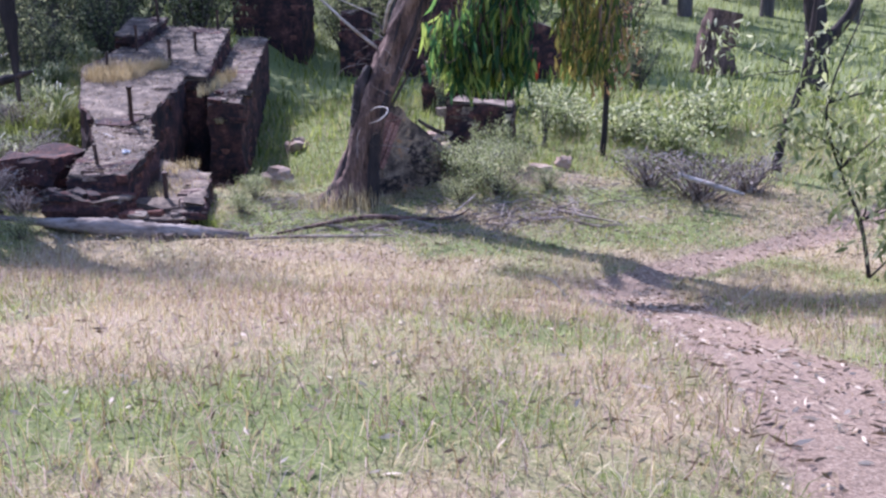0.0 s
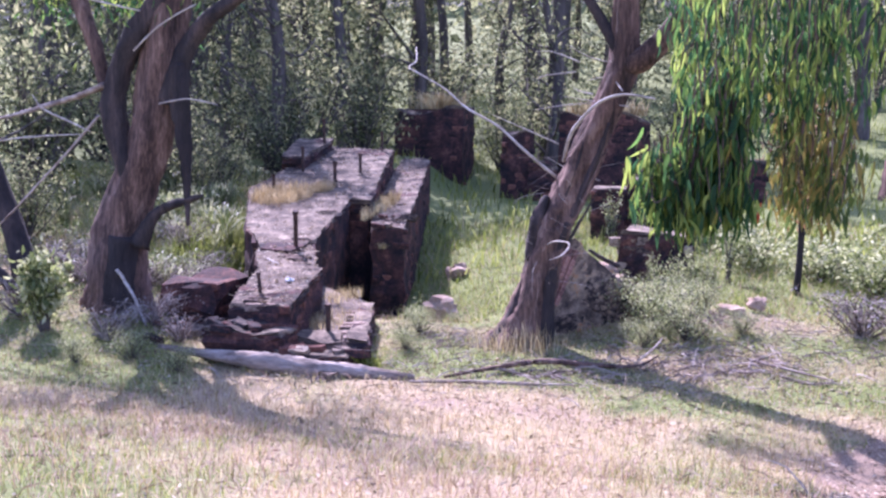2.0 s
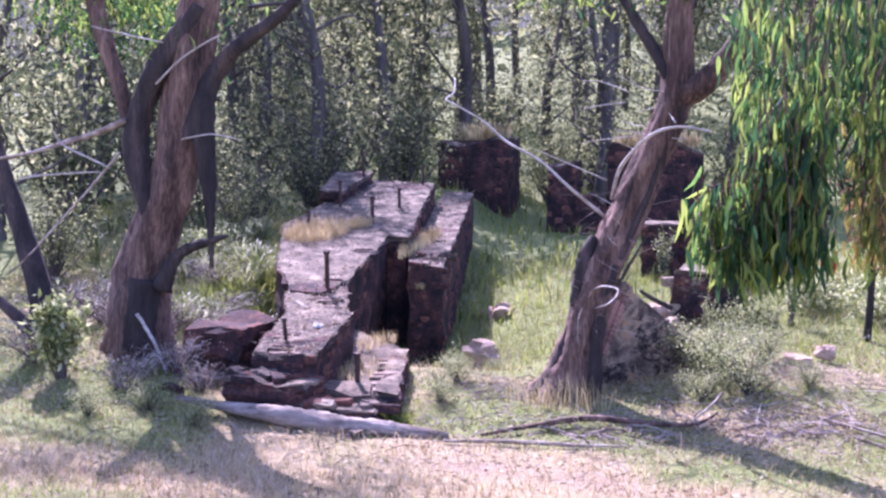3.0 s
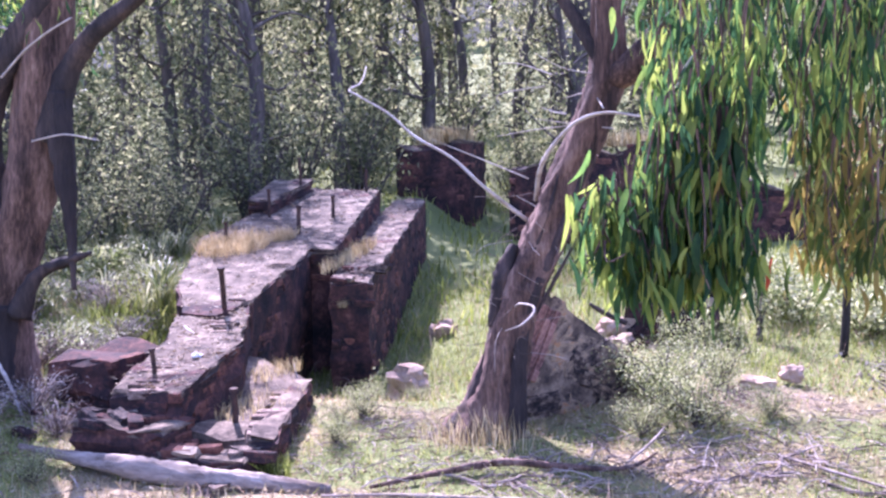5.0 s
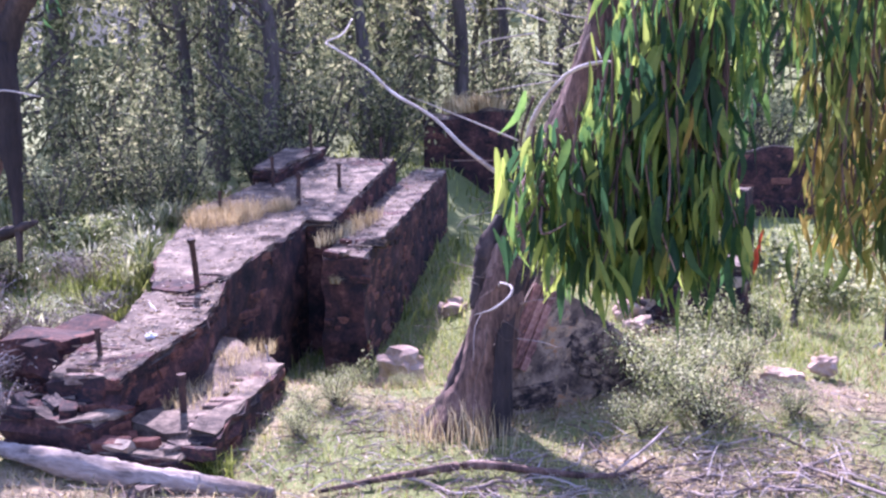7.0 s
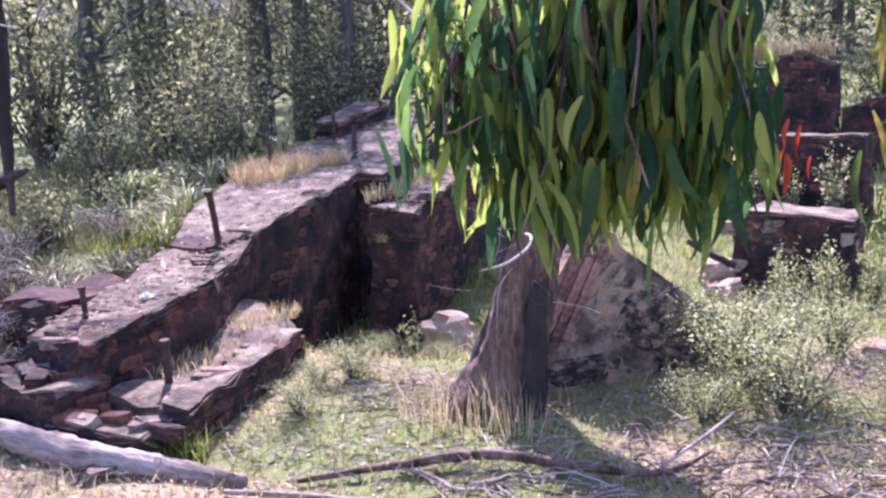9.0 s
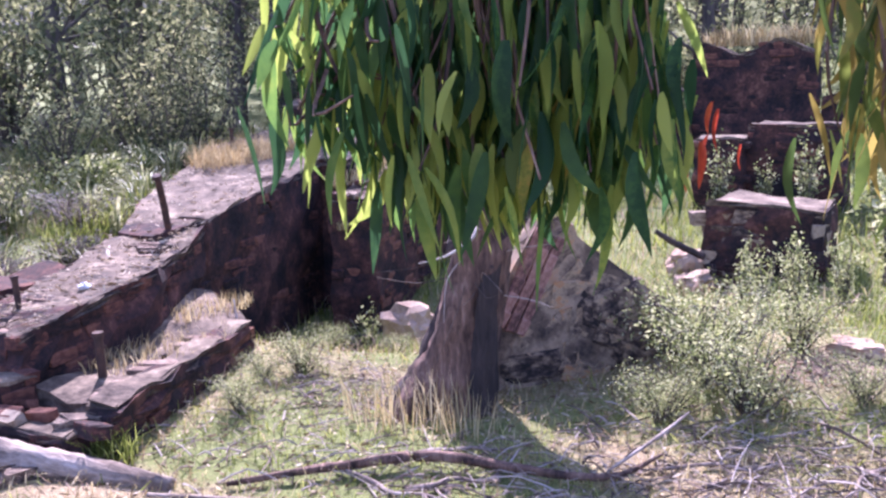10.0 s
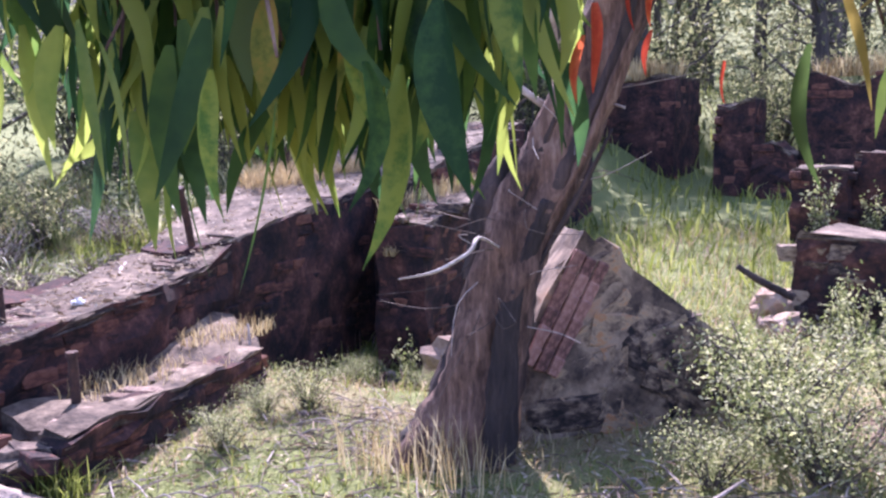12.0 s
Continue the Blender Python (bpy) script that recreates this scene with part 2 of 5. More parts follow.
GY = [-60, -10, 0, 3, 4.2, 5.2, 7, 8, 8.9, 9.6, 10.5, 12, 14.5, 17.6, 23, 30, 45, 80, 400]
GZ = [1.3, 1.0, .95, .97, .96, .88, .50, .22, .05, 0, 0, .05, .12, .5, .66, 1.3, 3.4, 11, 60]


def trench(x, y):
    c = .13 * (y - 14.0)
    return smooth(-1.45, -3.1, x + c) * smooth(-5.7, -4.8, x + c) * smooth(12.4, 13.5, y) * smooth(21.5, 15.5, y)


def ground_z(x, y):
    x, y = np.asarray(x, float), np.asarray(y, float)
    z = (np.interp(y - .25, GY, GZ) + np.interp(y, GY, GZ) + np.interp(y + .25, GY, GZ)) / 3
    z = z - .50 * trench(x, y)
    z = z + .22 * np.exp(-((x - .6) / 1.0) ** 2 - ((y - 12.9) / 1.1) ** 2)
    z = z + .10 * smooth(.6, 2.5, x) * smooth(10.5, 13, y) + .25 * smooth(-4.4, -5.4, x) * smooth(10.2, 11.3, y)
    z = z + .45 * smooth(-4.9, -5.9, x) * smooth(12.2, 15.0, y)
    z = z - .05 * np.exp(-((x - path_x(y)) / .45) ** 2) * smooth(14, 11, y)
    return z + .025 * wobble(x, y, 1.7) + .012 * wobble(x, y, 5.3, 2)


def path_x(y):
    return np.interp(y, [-5, 3, 4.4, 5.8, 7.5, 9.2, 10.2, 11.2, 13, 20], [1.75, 1.7, 1.65, 1.6, 1.45, 1.5, 2.4, 3.6, 5.6, 13])


def dirt_at(x, y):
    """Bare soil, 0 to 1: the worn path and the scuffed patches."""
    d = np.abs(x - path_x(y)) + .12 * wobble(x, y, 2.3, 1)
    p = smooth(.48, .15, d) * (.75 + .25 * smooth(-.6, .2, wobble(x, y, 1.6, 9)))
    q = .55 * np.exp(-((x + 1.9) / .5) ** 2 - ((y - 12.2) / .25) ** 2) + .7 * np.exp(-((x - .9) / .8) ** 2 - ((y - 12.7) / .45) ** 2) + .45 * np.exp(-((x + 1.3) / 2.6) ** 2 - ((y - 9.7) / .35) ** 2)
    return np.clip(p + q + .15 * wobble(x, y, 3.1, 4), 0, 1)


def green_at(x, y):
    """How green the grass is, 0 dry to 1 lush; the left patch also paints tree shade."""
    g = .47 + .34 * wobble(x, y, 1.1, 3) + .30 * wobble(x, y, 3.1, 5)
    g = g + .9 * trench(x, y) + .5 * smooth(12.5, 15, y) - .5 * np.exp(-((y - 8.7) / 1.0) ** 2) - .35 * np.exp(-((x + .3) / 1.2) ** 2 - ((y - 6.2) / 1.0) ** 2)
    g = g + .45 * np.exp(-((x - .6) / .6) ** 2 - ((y - 5.6) / .5) ** 2) + .4 * np.exp(-((x + 1.2) / .8) ** 2 - ((y - 4.2) / .7) ** 2)
    # patch at (-5, 9.4): green grass, darkened for the forked gum's shade too
    g = g + .6 * np.exp(-((x + 1.9) / .8) ** 2 - ((y - 10.95) / .3) ** 2) + .6 * np.exp(-((x + 5) / 1.8) ** 2 - ((y - 9.4) / .7) ** 2) + .02 * np.exp(-((x + .6) / 2.2) ** 2 - ((y - 11.6) / .7) ** 2) - .15 * np.exp(-((y - 10.0) / .5) ** 2)
    return np.clip(g, 0, 1)


def ground():
    xs = np.concatenate([-np.geomspace(300, 11, 26), np.arange(-10.5, 9.01, .13), np.geomspace(9.6, 300, 26)])
    ys = np.concatenate([-np.geomspace(60, 3, 10), np.arange(-2.6, 24, .13), np.geomspace(24.4, 400, 40)])
    X, Y = np.meshgrid(xs, ys)
    Z = ground_z(X, Y)
    n, m = len(ys), len(xs)
    V = np.stack([X, Y, Z], -1).reshape(-1, 3)
    i = (np.arange(n - 1)[:, None] * m + np.arange(m - 1)[None]).ravel()
    T = np.concatenate([np.stack([i, i + 1, i + m + 1], 1), np.stack([i, i + m + 1, i + m], 1)])
    me = big_mesh("ground", V, T)
    me.polygons.foreach_set("use_smooth", np.ones(len(T), bool))
    for name, fn in (("dirt", dirt_at), ("green", green_at)):
        me.attributes.new(name, "FLOAT", "POINT").data.foreach_set("value", np.asarray(fn(V[:, 0], V[:, 1]), np.float32))
    m_ = bpy.data.materials.new("soil with grass and litter")
    m_.use_nodes = True
    nt = m_.node_tree
    lk, b = nt.links.new, nt.nodes["Principled BSDF"]
    co = nt.nodes.new("ShaderNodeTexCoord")
    n1, n2, n3 = (node(nt, "ShaderNodeTexNoise", Scale=s, Detail=8.0, Roughness=.7) for s in (1.5, 14.0, 70.0))
    for q in (n1, n2, n3):
        lk(co.outputs["Object"], q.inputs["Vector"])

    def ramp(src, cols):
        r = nt.nodes.new("ShaderNodeValToRGB")
        while len(r.color_ramp.elements) < len(cols):
            r.color_ramp.elements.new(.5)
        for k, c in enumerate(cols):
            r.color_ramp.elements[k].position, r.color_ramp.elements[k].color = .3 + .4 * k / (len(cols) - 1), (*c, 1)
        lk(src, r.inputs[0])
        return r.outputs[0]

    def blend(fac, a, c):
        x = nt.nodes.new("ShaderNodeMix")
        x.data_type = "RGBA"
        lk(fac, x.inputs[0])
        lk(a, x.inputs[6])
        lk(c, x.inputs[7])
        return x.outputs[2]

    def attr(name):
        a = nt.nodes.new("ShaderNodeAttribute")
        a.attribute_name = name
        s = nt.nodes.new("ShaderNodeMath")
        s.operation = "MULTIPLY_ADD"
        lk(n2.outputs[0], s.inputs[0])
        s.inputs[1].default_value = .9
        lk(a.outputs["Fac"], s.inputs[2])
        t = nt.nodes.new("ShaderNodeMapRange")
        t.inputs[1].default_value, t.inputs[2].default_value = .65, 1.05
        lk(s.outputs[0], t.inputs[0])
        return t.outputs[0]
    dry = ramp(n3.outputs[0], [(.16, .115, .065), (.34, .26, .14), (.50, .41, .25)])
    green = ramp(n3.outputs[0], [(.06, .075, .02), (.15, .18, .045), (.30, .31, .10)])
    soil = ramp(n3.outputs[0], [(.10, .066, .042), (.26, .178, .115), (.44, .34, .235)])
    lk(blend(attr("dirt"), blend(attr("green"), dry, green), soil), b.inputs["Base Color"])
    b.inputs["Roughness"].default_value = .97
    bp = node(nt, "ShaderNodeBump", Strength=.7, Distance=.04)
    lk(n2.outputs[0], bp.inputs["Height"])
    bp2 = node(nt, "ShaderNodeBump", Strength=.6, Distance=.015)
    lk(n3.outputs[0], bp2.inputs["Height"])
    lk(bp.outputs[0], bp2.inputs["Normal"])
    lk(bp2.outputs[0], b.inputs["Normal"])
    tagged(link("ground", me, m_), "dry grassy ground with leaf litter and bare reddish soil", "ground", kind="structure")


ground()

# ---- the ruin ----
def top_z(y):
    return .789 + .155 * (y - 12.675)


def solid(plan, z_top, z_bot, step=.22, jitter=.02, seed=1, lip=.0):
    """A rough masonry body over a plan polygon: side rings, an uneven top, jittered faces. z_top and z_bot are functions of x, y."""
    rs = np.random.RandomState(seed)
    P = np.asarray(plan, float)
    ring = []
    for a, b in zip(P, np.roll(P, -1, 0)):
        k = max(1, int(np.linalg.norm(b - a) / step))
        ring += [lerp(a, b, t / k) for t in range(k)]
    ring = np.array(ring)
    n, L = len(ring), 7
    cen = ring.mean(0)
    V, F = [], []
    for j in range(L):
        for q in ring:
            zt, zb = z_top(*q), z_bot(*q)
            jit = rs.normal(size=2) * jitter
            p = q + jit - (cen - q) / (np.linalg.norm(cen - q) + 1e-6) * lip * (1 - j / (L - 1))
            V.append((p[0], p[1], lerp(zb, zt, j / (L - 1)) + (rs.normal() * jitter * .7 if j else 0)))
        if j:
            o = (j - 1) * n
            F += [(o + k, o + (k + 1) % n, o + n + (k + 1) % n, o + n + k) for k in range(n)]
    bm = bmesh.new()
    vs = [bm.verts.new(v) for v in V]
    for f in F:
        bm.faces.new([vs[i] for i in f])
    cap = bm.faces.new(vs[(L - 1) * n:])
    bmesh.ops.triangulate(bm, faces=[cap])
    bmesh.ops.recalc_face_normals(bm, faces=bm.faces)
    return bm


def chunk_mesh(name, seed, rough=.12):
    """A brick-like block, 1 x 1 x 1, with worn uneven corners."""
    rs = np.random.RandomState(seed)
    bm = bmesh.new()
    bmesh.ops.create_cube(bm, size=1.0)
    bmesh.ops.bevel(bm, geom=bm.edges[:], offset=.09, segments=1, affect="EDGES")
    for v in bm.verts:
        v.co += Vector(rs.normal(size=3) * rough * .22)
    me = bpy.data.meshes.new(name)
    bm.to_mesh(me)
    bm.free()
    return me


BRICKS = [chunk_mesh("brick", s) for s in range(5)]
STONES = [chunk_mesh("stone", 20 + s, .45) for s in range(6)]
for me_ in BRICKS:
    me_.materials.append(M_BRICK)
for me_ in STONES:
    me_.materials.append(M_STONE)


WORN = [chunk_mesh("brick", 80 + s, .2) for s in range(4)]
for me_ in WORN:
    me_.materials.append(M_WORN)
CLEAN = [chunk_mesh("brick", 40 + s) for s in range(4)]
for me_ in CLEAN:
    me_.materials.append(M_CLEAN)


FLUSH = [chunk_mesh("stone", 60 + s, .5) for s in range(5)]
for me_ in FLUSH:
    me_.materials.append(M_FACE)


def piece(kind, meshes, rs, at, size, yaw, parent, tilt=0.0):
    ob = new(kind, meshes[rs.randint(len(meshes))])
    ob.parent = parent
    ob.matrix_basis = Matrix.Translation(at) @ Euler((rs.normal() * .02, tilt + rs.normal() * .02, yaw + rs.normal() * .025)).to_matrix().to_4x4() @ Matrix.Diagonal((*size, 1))
    return ob


def face_bricks(parent, a, b, z_low, z_high, rs, gap=.12, course=.086, length=.235, deep=.10, out=.02, kind="brick"):
    """Courses of bricks (or rubble) on a wall face from a to b, outward to the right of a->b; some have fallen out."""
    a, b = np.array(a, float), np.array(b, float)
    d = b - a
    run = np.linalg.norm(d)
    d /= run
    nrm = np.array([d[1], -d[0]])
    yaw = math.atan2(d[1], d[0])
    z, row = None, 0
    k = 0
    while True:
        s = -(row % 2) * length / 2
        any_ = False
        while s < run:
            w = length * (rs.uniform(.8, 1.15) if kind == "brick" else rs.uniform(.6, 1.5))
            m = s + w / 2
            s += w + .012
            if m < .03 or m > run - .03:
                continue
            p = a + d * m
            lo, hi = z_low(*p), z_high(*p)
            zz = lo + (row + .5) * course
            if zz > hi - course * .45:
                continue
            any_ = True
            if rs.rand() < gap:
                continue
            q = p + nrm * (out - deep / 2 + rs.normal() * .008)
            piece(kind, BRICKS if kind == "brick" else STONES, rs, (q[0], q[1], zz + rs.normal() * .003), (w, deep, course * (.88 if kind == "brick" else rs.uniform(.85, 1.1))), yaw, parent)
            k += 1
        row += 1
        if not any_ and row > 1 or row > 40:
            return k


def low(x, y):
    return float(ground_z(x, y)) - .08


RUIN = []


def ruin_block(name, plan, top, label, seed, faces=(), lip=.03, low_=low, course=.086, kind="brick", gap=.12, length=.235, top_mat=True):
    """A stump of wall: sooty core, pale cap, and bricks on the faces listed as pairs of plan corners."""
    rs = np.random.RandomState(seed)
    c = np.mean(np.asarray(plan), 0)
    th = base(name, (0, 0, 0), label, "ruined wall")
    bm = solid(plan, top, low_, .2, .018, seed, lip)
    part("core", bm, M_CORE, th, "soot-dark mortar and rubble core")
    inner = [tuple(np.array(p) + (c - np.array(p)) * .015) for p in plan]
    if top_mat:
        bm = solid(inner, lambda x, y: top(x, y) + .016 + .014 * wobble(x, y, 7.0, seed), lambda x, y: top(x, y) - .05, .12, .012, seed + 1)
        part("cap", bm, M_TOP, th, "pale weathered mortar cap strewn with litter")
    RUIN.append((th, plan, top, faces, low_, course, kind, gap, length, seed))
    return th


W_PLAN = [(-3.98, 13.02), (-4.17, 14.53), (-4.25, 15.08), (-3.96, 15.14), (-4.31, 16.74), (-4.78, 18.95), (-6.15, 19.1), (-5.98, 15.5), (-5.1, 13.5), (-4.45, 12.55), (-4.05, 12.5)]
ruin_block("ruined_machine_bed", W_PLAN, lambda x, y: top_z(y), "long brick machine bed with pale mortar top", 3, gap=.38,
           faces=[((-3.98, 13.02), (-4.17, 14.53)), ((-4.17, 14.53), (-4.25, 15.08)), ((-4.25, 15.08), (-3.96, 15.14)), ((-3.96, 15.14), (-4.31, 16.74)), ((-4.31, 16.74), (-4.78, 18.95)), ((-4.05, 12.5), (-3.98, 13.02))])
F_PLAN = [(-3.30, 10.62), (-3.46, 11.9), (-3.62, 12.15), (-3.98, 13.0), (-4.05, 12.48), (-4.5, 12.5), (-4.15, 11.8), (-3.95, 10.72)]
ruin_block("crumbled_wall_end", F_PLAN, lambda x, y: .50 + .13 * (y - 10.7) + .03 * math.sin(7 * x), "crumbling brick wall end, stepped and litter covered", 5,
           faces=[((-3.95, 10.72), (-3.30, 10.62)), ((-3.30, 10.62), (-3.46, 11.9)), ((-3.46, 11.9), (-3.62, 12.15)), ((-3.62, 12.15), (-3.98, 13.0))])
P_PLAN = [(-3.71, 14.40), (-3.30, 14.50), (-3.60, 16.1), (-4.47, 20.4), (-5.0, 20.4), (-4.75, 19.0), (-4.29, 16.74), (-3.93, 15.13)]
ruin_block("brick_pier", P_PLAN, lambda x, y: .84 + .12 * (y - 14.4), "long dark brick pier with grassy top", 7, gap=.25,
           faces=[((-3.93, 15.13), (-3.71, 14.40)), ((-3.71, 14.40), (-3.30, 14.50)), ((-3.30, 14.50), (-3.60, 16.1)), ((-3.60, 16.1), (-4.47, 20.4))])
B_PLAN = [(-2.68, 10.5), (-2.50, 10.5), (-2.98, 12.25), (-3.70, 12.86), (-3.78, 12.74), (-3.13, 12.16)]
ruin_block("low_brick_kerb", B_PLAN, lambda x, y: .26 + .006 * math.sin(13 * y), "low brick kerb along a filled bed", 9,
           faces=[((-2.68, 10.5), (-2.50, 10.5)), ((-2.50, 10.5), (-2.98, 12.25)), ((-2.98, 12.25), (-3.70, 12.86))])
ruin_block("raised_plinth", [(-5.72, 17.0), (-5.85, 18.75), (-6.55, 18.8), (-6.15, 17.1)], lambda x, y: top_z(y) + .2, "small raised mortar plinth on the machine bed", 11, lip=.0,
           low_=lambda x, y: top_z(y) - .05)
ruin_block("far_wall_stump", [(-6.3, 24.2), (-4.72, 24.4), (-4.75, 25.9), (-6.3, 25.9)], lambda x, y: 2.55 + .12 * math.sin(3.7 * x + 1), "tall dark wall stump with grass on top", 13,
           faces=[((-6.3, 24.2), (-4.72, 24.4)), ((-4.72, 24.4), (-4.75, 25.9))], length=.34, course=.13)
ruin_block("far_wall_run", [(-3.5, 22.9), (-2.9, 22.85), (-2.9, 23.5), (-3.5, 23.6)], lambda x, y: 2.10 + .07 * math.sin(8 * x), "broken dark far wall", 15,
           faces=[((-3.5, 22.9), (-2.9, 22.85)), ((-3.5, 23.6), (-3.5, 22.9)), ((-2.9, 22.85), (-2.9, 23.5))], length=.34, course=.13)
ruin_block("far_wall_run", [(-2.88, 22.7), (-2.3, 22.65), (-2.3, 23.4), (-2.88, 23.45)], lambda x, y: 1.42 + .10 * math.sin(9 * x), "lower broken ledge of the far wall with pale top", 27,
           faces=[((-2.88, 22.7), (-2.3, 22.65)), ((-2.3, 22.65), (-2.3, 23.4))], length=.34, course=.13)
ruin_block("far_wall_run", [(-2.3, 23.2), (-.4, 23.1), (-.4, 23.9), (-2.3, 24.0)], lambda x, y: 2.45 + .12 * math.sin(5 * x), "broken dark far wall with litter on top", 16,
           faces=[((-2.3, 23.2), (-.4, 23.1))], length=.34, course=.13)
ruin_block("far_wall_run", [(-.3, 23.2), (2.0, 23.1), (2.0, 23.8), (-.3, 23.9)], lambda x, y: 1.75 + .15 * math.sin(2.5 * x), "low broken far wall", 17,
           faces=[((-.3, 23.2), (2.0, 23.1))], length=.34, course=.13)
ruin_block("stepped_brick_stack", [(-1.10, 17.6), (-.58, 17.55), (-.5, 18.3), (-1.05, 18.4)], lambda x, y: 1.28, "stepped stack of old bricks", 19,
           faces=[((-1.10, 17.6), (-.58, 17.55)), ((-1.05, 18.4), (-1.10, 17.6))])
ruin_block("stepped_brick_stack", [(-.56, 17.7), (.35, 17.6), (.4, 18.6), (-.5, 18.7)], lambda x, y: 1.42, "stepped low brick wall with pale top", 20,
           faces=[((-.56, 17.7), (.35, 17.6))])
ruin_block("masonry_block", [(-.50, 15.25), (.43, 15.4), (.46, 16.1), (-.36, 16.2)], lambda x, y: .84 - .06 * (x + .1) + .012 * math.sin(6 * x + 3 * y), "squat dark masonry block with flaking top", 21,
           faces=[((-.50, 15.25), (.43, 15.4)), ((-.36, 16.2), (-.50, 15.25)), ((.43, 15.4), (.46, 16.1))], kind="stone", length=.2, course=.11)
ruin_block("brick_rubble_heap", [(-5.1, 11.45), (-4.45, 11.35), (-4.4, 12.1), (-5.0, 12.2)], lambda x, y: .56 + .03 * math.sin(9 * x) + .03 * math.sin(13 * y), "low heap of fallen brickwork", 23, top_mat=False,
           faces=[((-5.1, 11.45), (-4.45, 11.35)), ((-4.45, 11.35), (-4.4, 12.1))])

ruin_block("crumbled_step", [(-4.05, 10.38), (-3.25, 10.32), (-3.22, 10.66), (-4.0, 10.74)], lambda x, y: .31 + .012 * math.sin(11 * x), "crumbled brick step at the wall end", 25,
           faces=[((-4.05, 10.38), (-3.25, 10.32)), ((-3.25, 10.32), (-3.22, 10.66))])
ruin_block("crumbled_step", [(-3.35, 10.32), (-2.62, 10.3), (-2.6, 10.56), (-3.32, 10.62)], lambda x, y: .15 + .012 * math.sin(9 * x), "low crumbled brick step", 26,
           faces=[((-3.35, 10.32), (-2.62, 10.3)), ((-2.62, 10.3), (-2.6, 10.56))])

# the tilted slab behind the leaning gum
def tilted_slab():
    th = base("tilted_masonry_slab", (0, 0, 0), "fallen slab of rubble masonry leaning by the gum", "masonry slab")
    rs = np.random.RandomState(4)
    A, d = np.array((-1.09, 12.12)), np.array((.768, .641))
    nrm = np.array((.641, -.768))

    def at(s, z, out=0.0):
        p = A + d * s + nrm * (out - .10 * z)
        return (p[0], p[1], z)
    front = [(.0, -.1), (.01, .5), (.13, .78), (.33, 1.11), (.55, .95), (.82, .75), (1.03, .60), (1.18, .50), (1.36, .36), (1.44, .15), (1.42, -.1)]
    bm = bmesh.new()
    layers = []
    for out, g in ((0, 0), (-.04, -.012), (-.42, -.012), (-.48, 0)):
        layers.append([bm.verts.new(at(s, z + (g if z > .3 else 0), out)) for s, z in front])
    n = len(front)
    for P, Q in zip(layers, layers[1:]):
        for k in range(n):
            bm.faces.new((P[k], P[(k + 1) % n], Q[(k + 1) % n], Q[k]))
    bm.faces.new(layers[0][::-1])
    bm.faces.new(layers[-1])
    bmesh.ops.triangulate(bm, faces=[f for f in bm.faces if len(f.verts) > 4])
    for _ in range(2):
        bmesh.ops.subdivide_edges(bm, edges=[e for e in bm.edges if e.calc_length() > .12], cuts=1, use_grid_fill=True)
    bmesh.ops.triangulate(bm, faces=bm.faces[:])
    for v in bm.verts:
        v.co += Vector(noise.noise_vector(v.co * 5.0)) * .022 + Vector(noise.noise_vector(v.co * 17.0)) * .010
    bmesh.ops.recalc_face_normals(bm, faces=bm.faces)
    part("slab", bm, M_SLAB, th)
    yaw = math.atan2(d[1], d[0])
    for k in range(60):
        s, z = rs.uniform(.15, 1.3), rs.uniform(.03, 1.0)
        edge = np.interp(s, [.0, .33, 1.2, 1.4], [.45, 1.1, .5, .3])
        if z > edge - .14 or s < .16 + .4 * max(0, z - .35):
            continue
        w = rs.uniform(.14, .34)
        piece("stone", FLUSH, rs, at(s, z, -.028), (w, .07, w * rs.uniform(.5, .85)), yaw, th, rs.uniform(-.7, .7))
    for row in range(3):
        for k, t in enumerate(np.arange(.03, .98, .165)):
            s, z = lerp(.05, .33, t) + .06 * row, lerp(.48, 1.04, t) - .03 * row
            piece("brick", CLEAN, rs, at(s, z, -.006), (.125 if (k + row) % 2 else .105, .07, .06), yaw, th, -math.atan2(.56, .28))


tilted_slab()


def rubble(label, spots, seed, z):
    """Loose bricks and broken stone lying on and before the ruin."""
    th = base("brick_rubble", (0, 0, 0), label, "rubble")
    rs = np.random.RandomState(seed)
    for cx, cy, sx, sy, n in spots:
        for k in range(n):
            x, y = cx + rs.normal() * sx, cy + rs.normal() * sy
            s = rs.uniform(.6, 1.1)
            ob = new("brick" if rs.rand() < .6 else "stone", BRICKS[rs.randint(5)] if rs.rand() < .6 else STONES[rs.randint(6)])
            ob.parent = th
            ob.matrix_basis = Matrix.Translation((x, y, z(x, y) + .02)) @ Euler((rs.normal() * .10, rs.normal() * .10, rs.normal() * .5)).to_matrix().to_4x4() @ Matrix.Diagonal((.22 * s, .11 * s, .075 * s, 1))


rubble("loose bricks scattered over the crumbled steps", [(-3.65, 10.52, .26, .09, 11), (-2.95, 10.42, .22, .06, 6)], 61, lambda x, y: .31 if x < -3.3 else .16)
rubble("fallen bricks at the foot of the walls", [(-4.75, 11.2, .25, .2, 16), (-2.7, 10.2, .3, .08, 6), (-3.4, 14.1, .15, .15, 7), (-.2, 15.0, .3, .12, 8)], 62, lambda x, y: float(ground_z(x, y)))
rubble("thin bricks lying loose on the pier top", [(-3.55, 14.85, .1, .2, 8)], 63, lambda x, y: .86 + .12 * (y - 14.4))


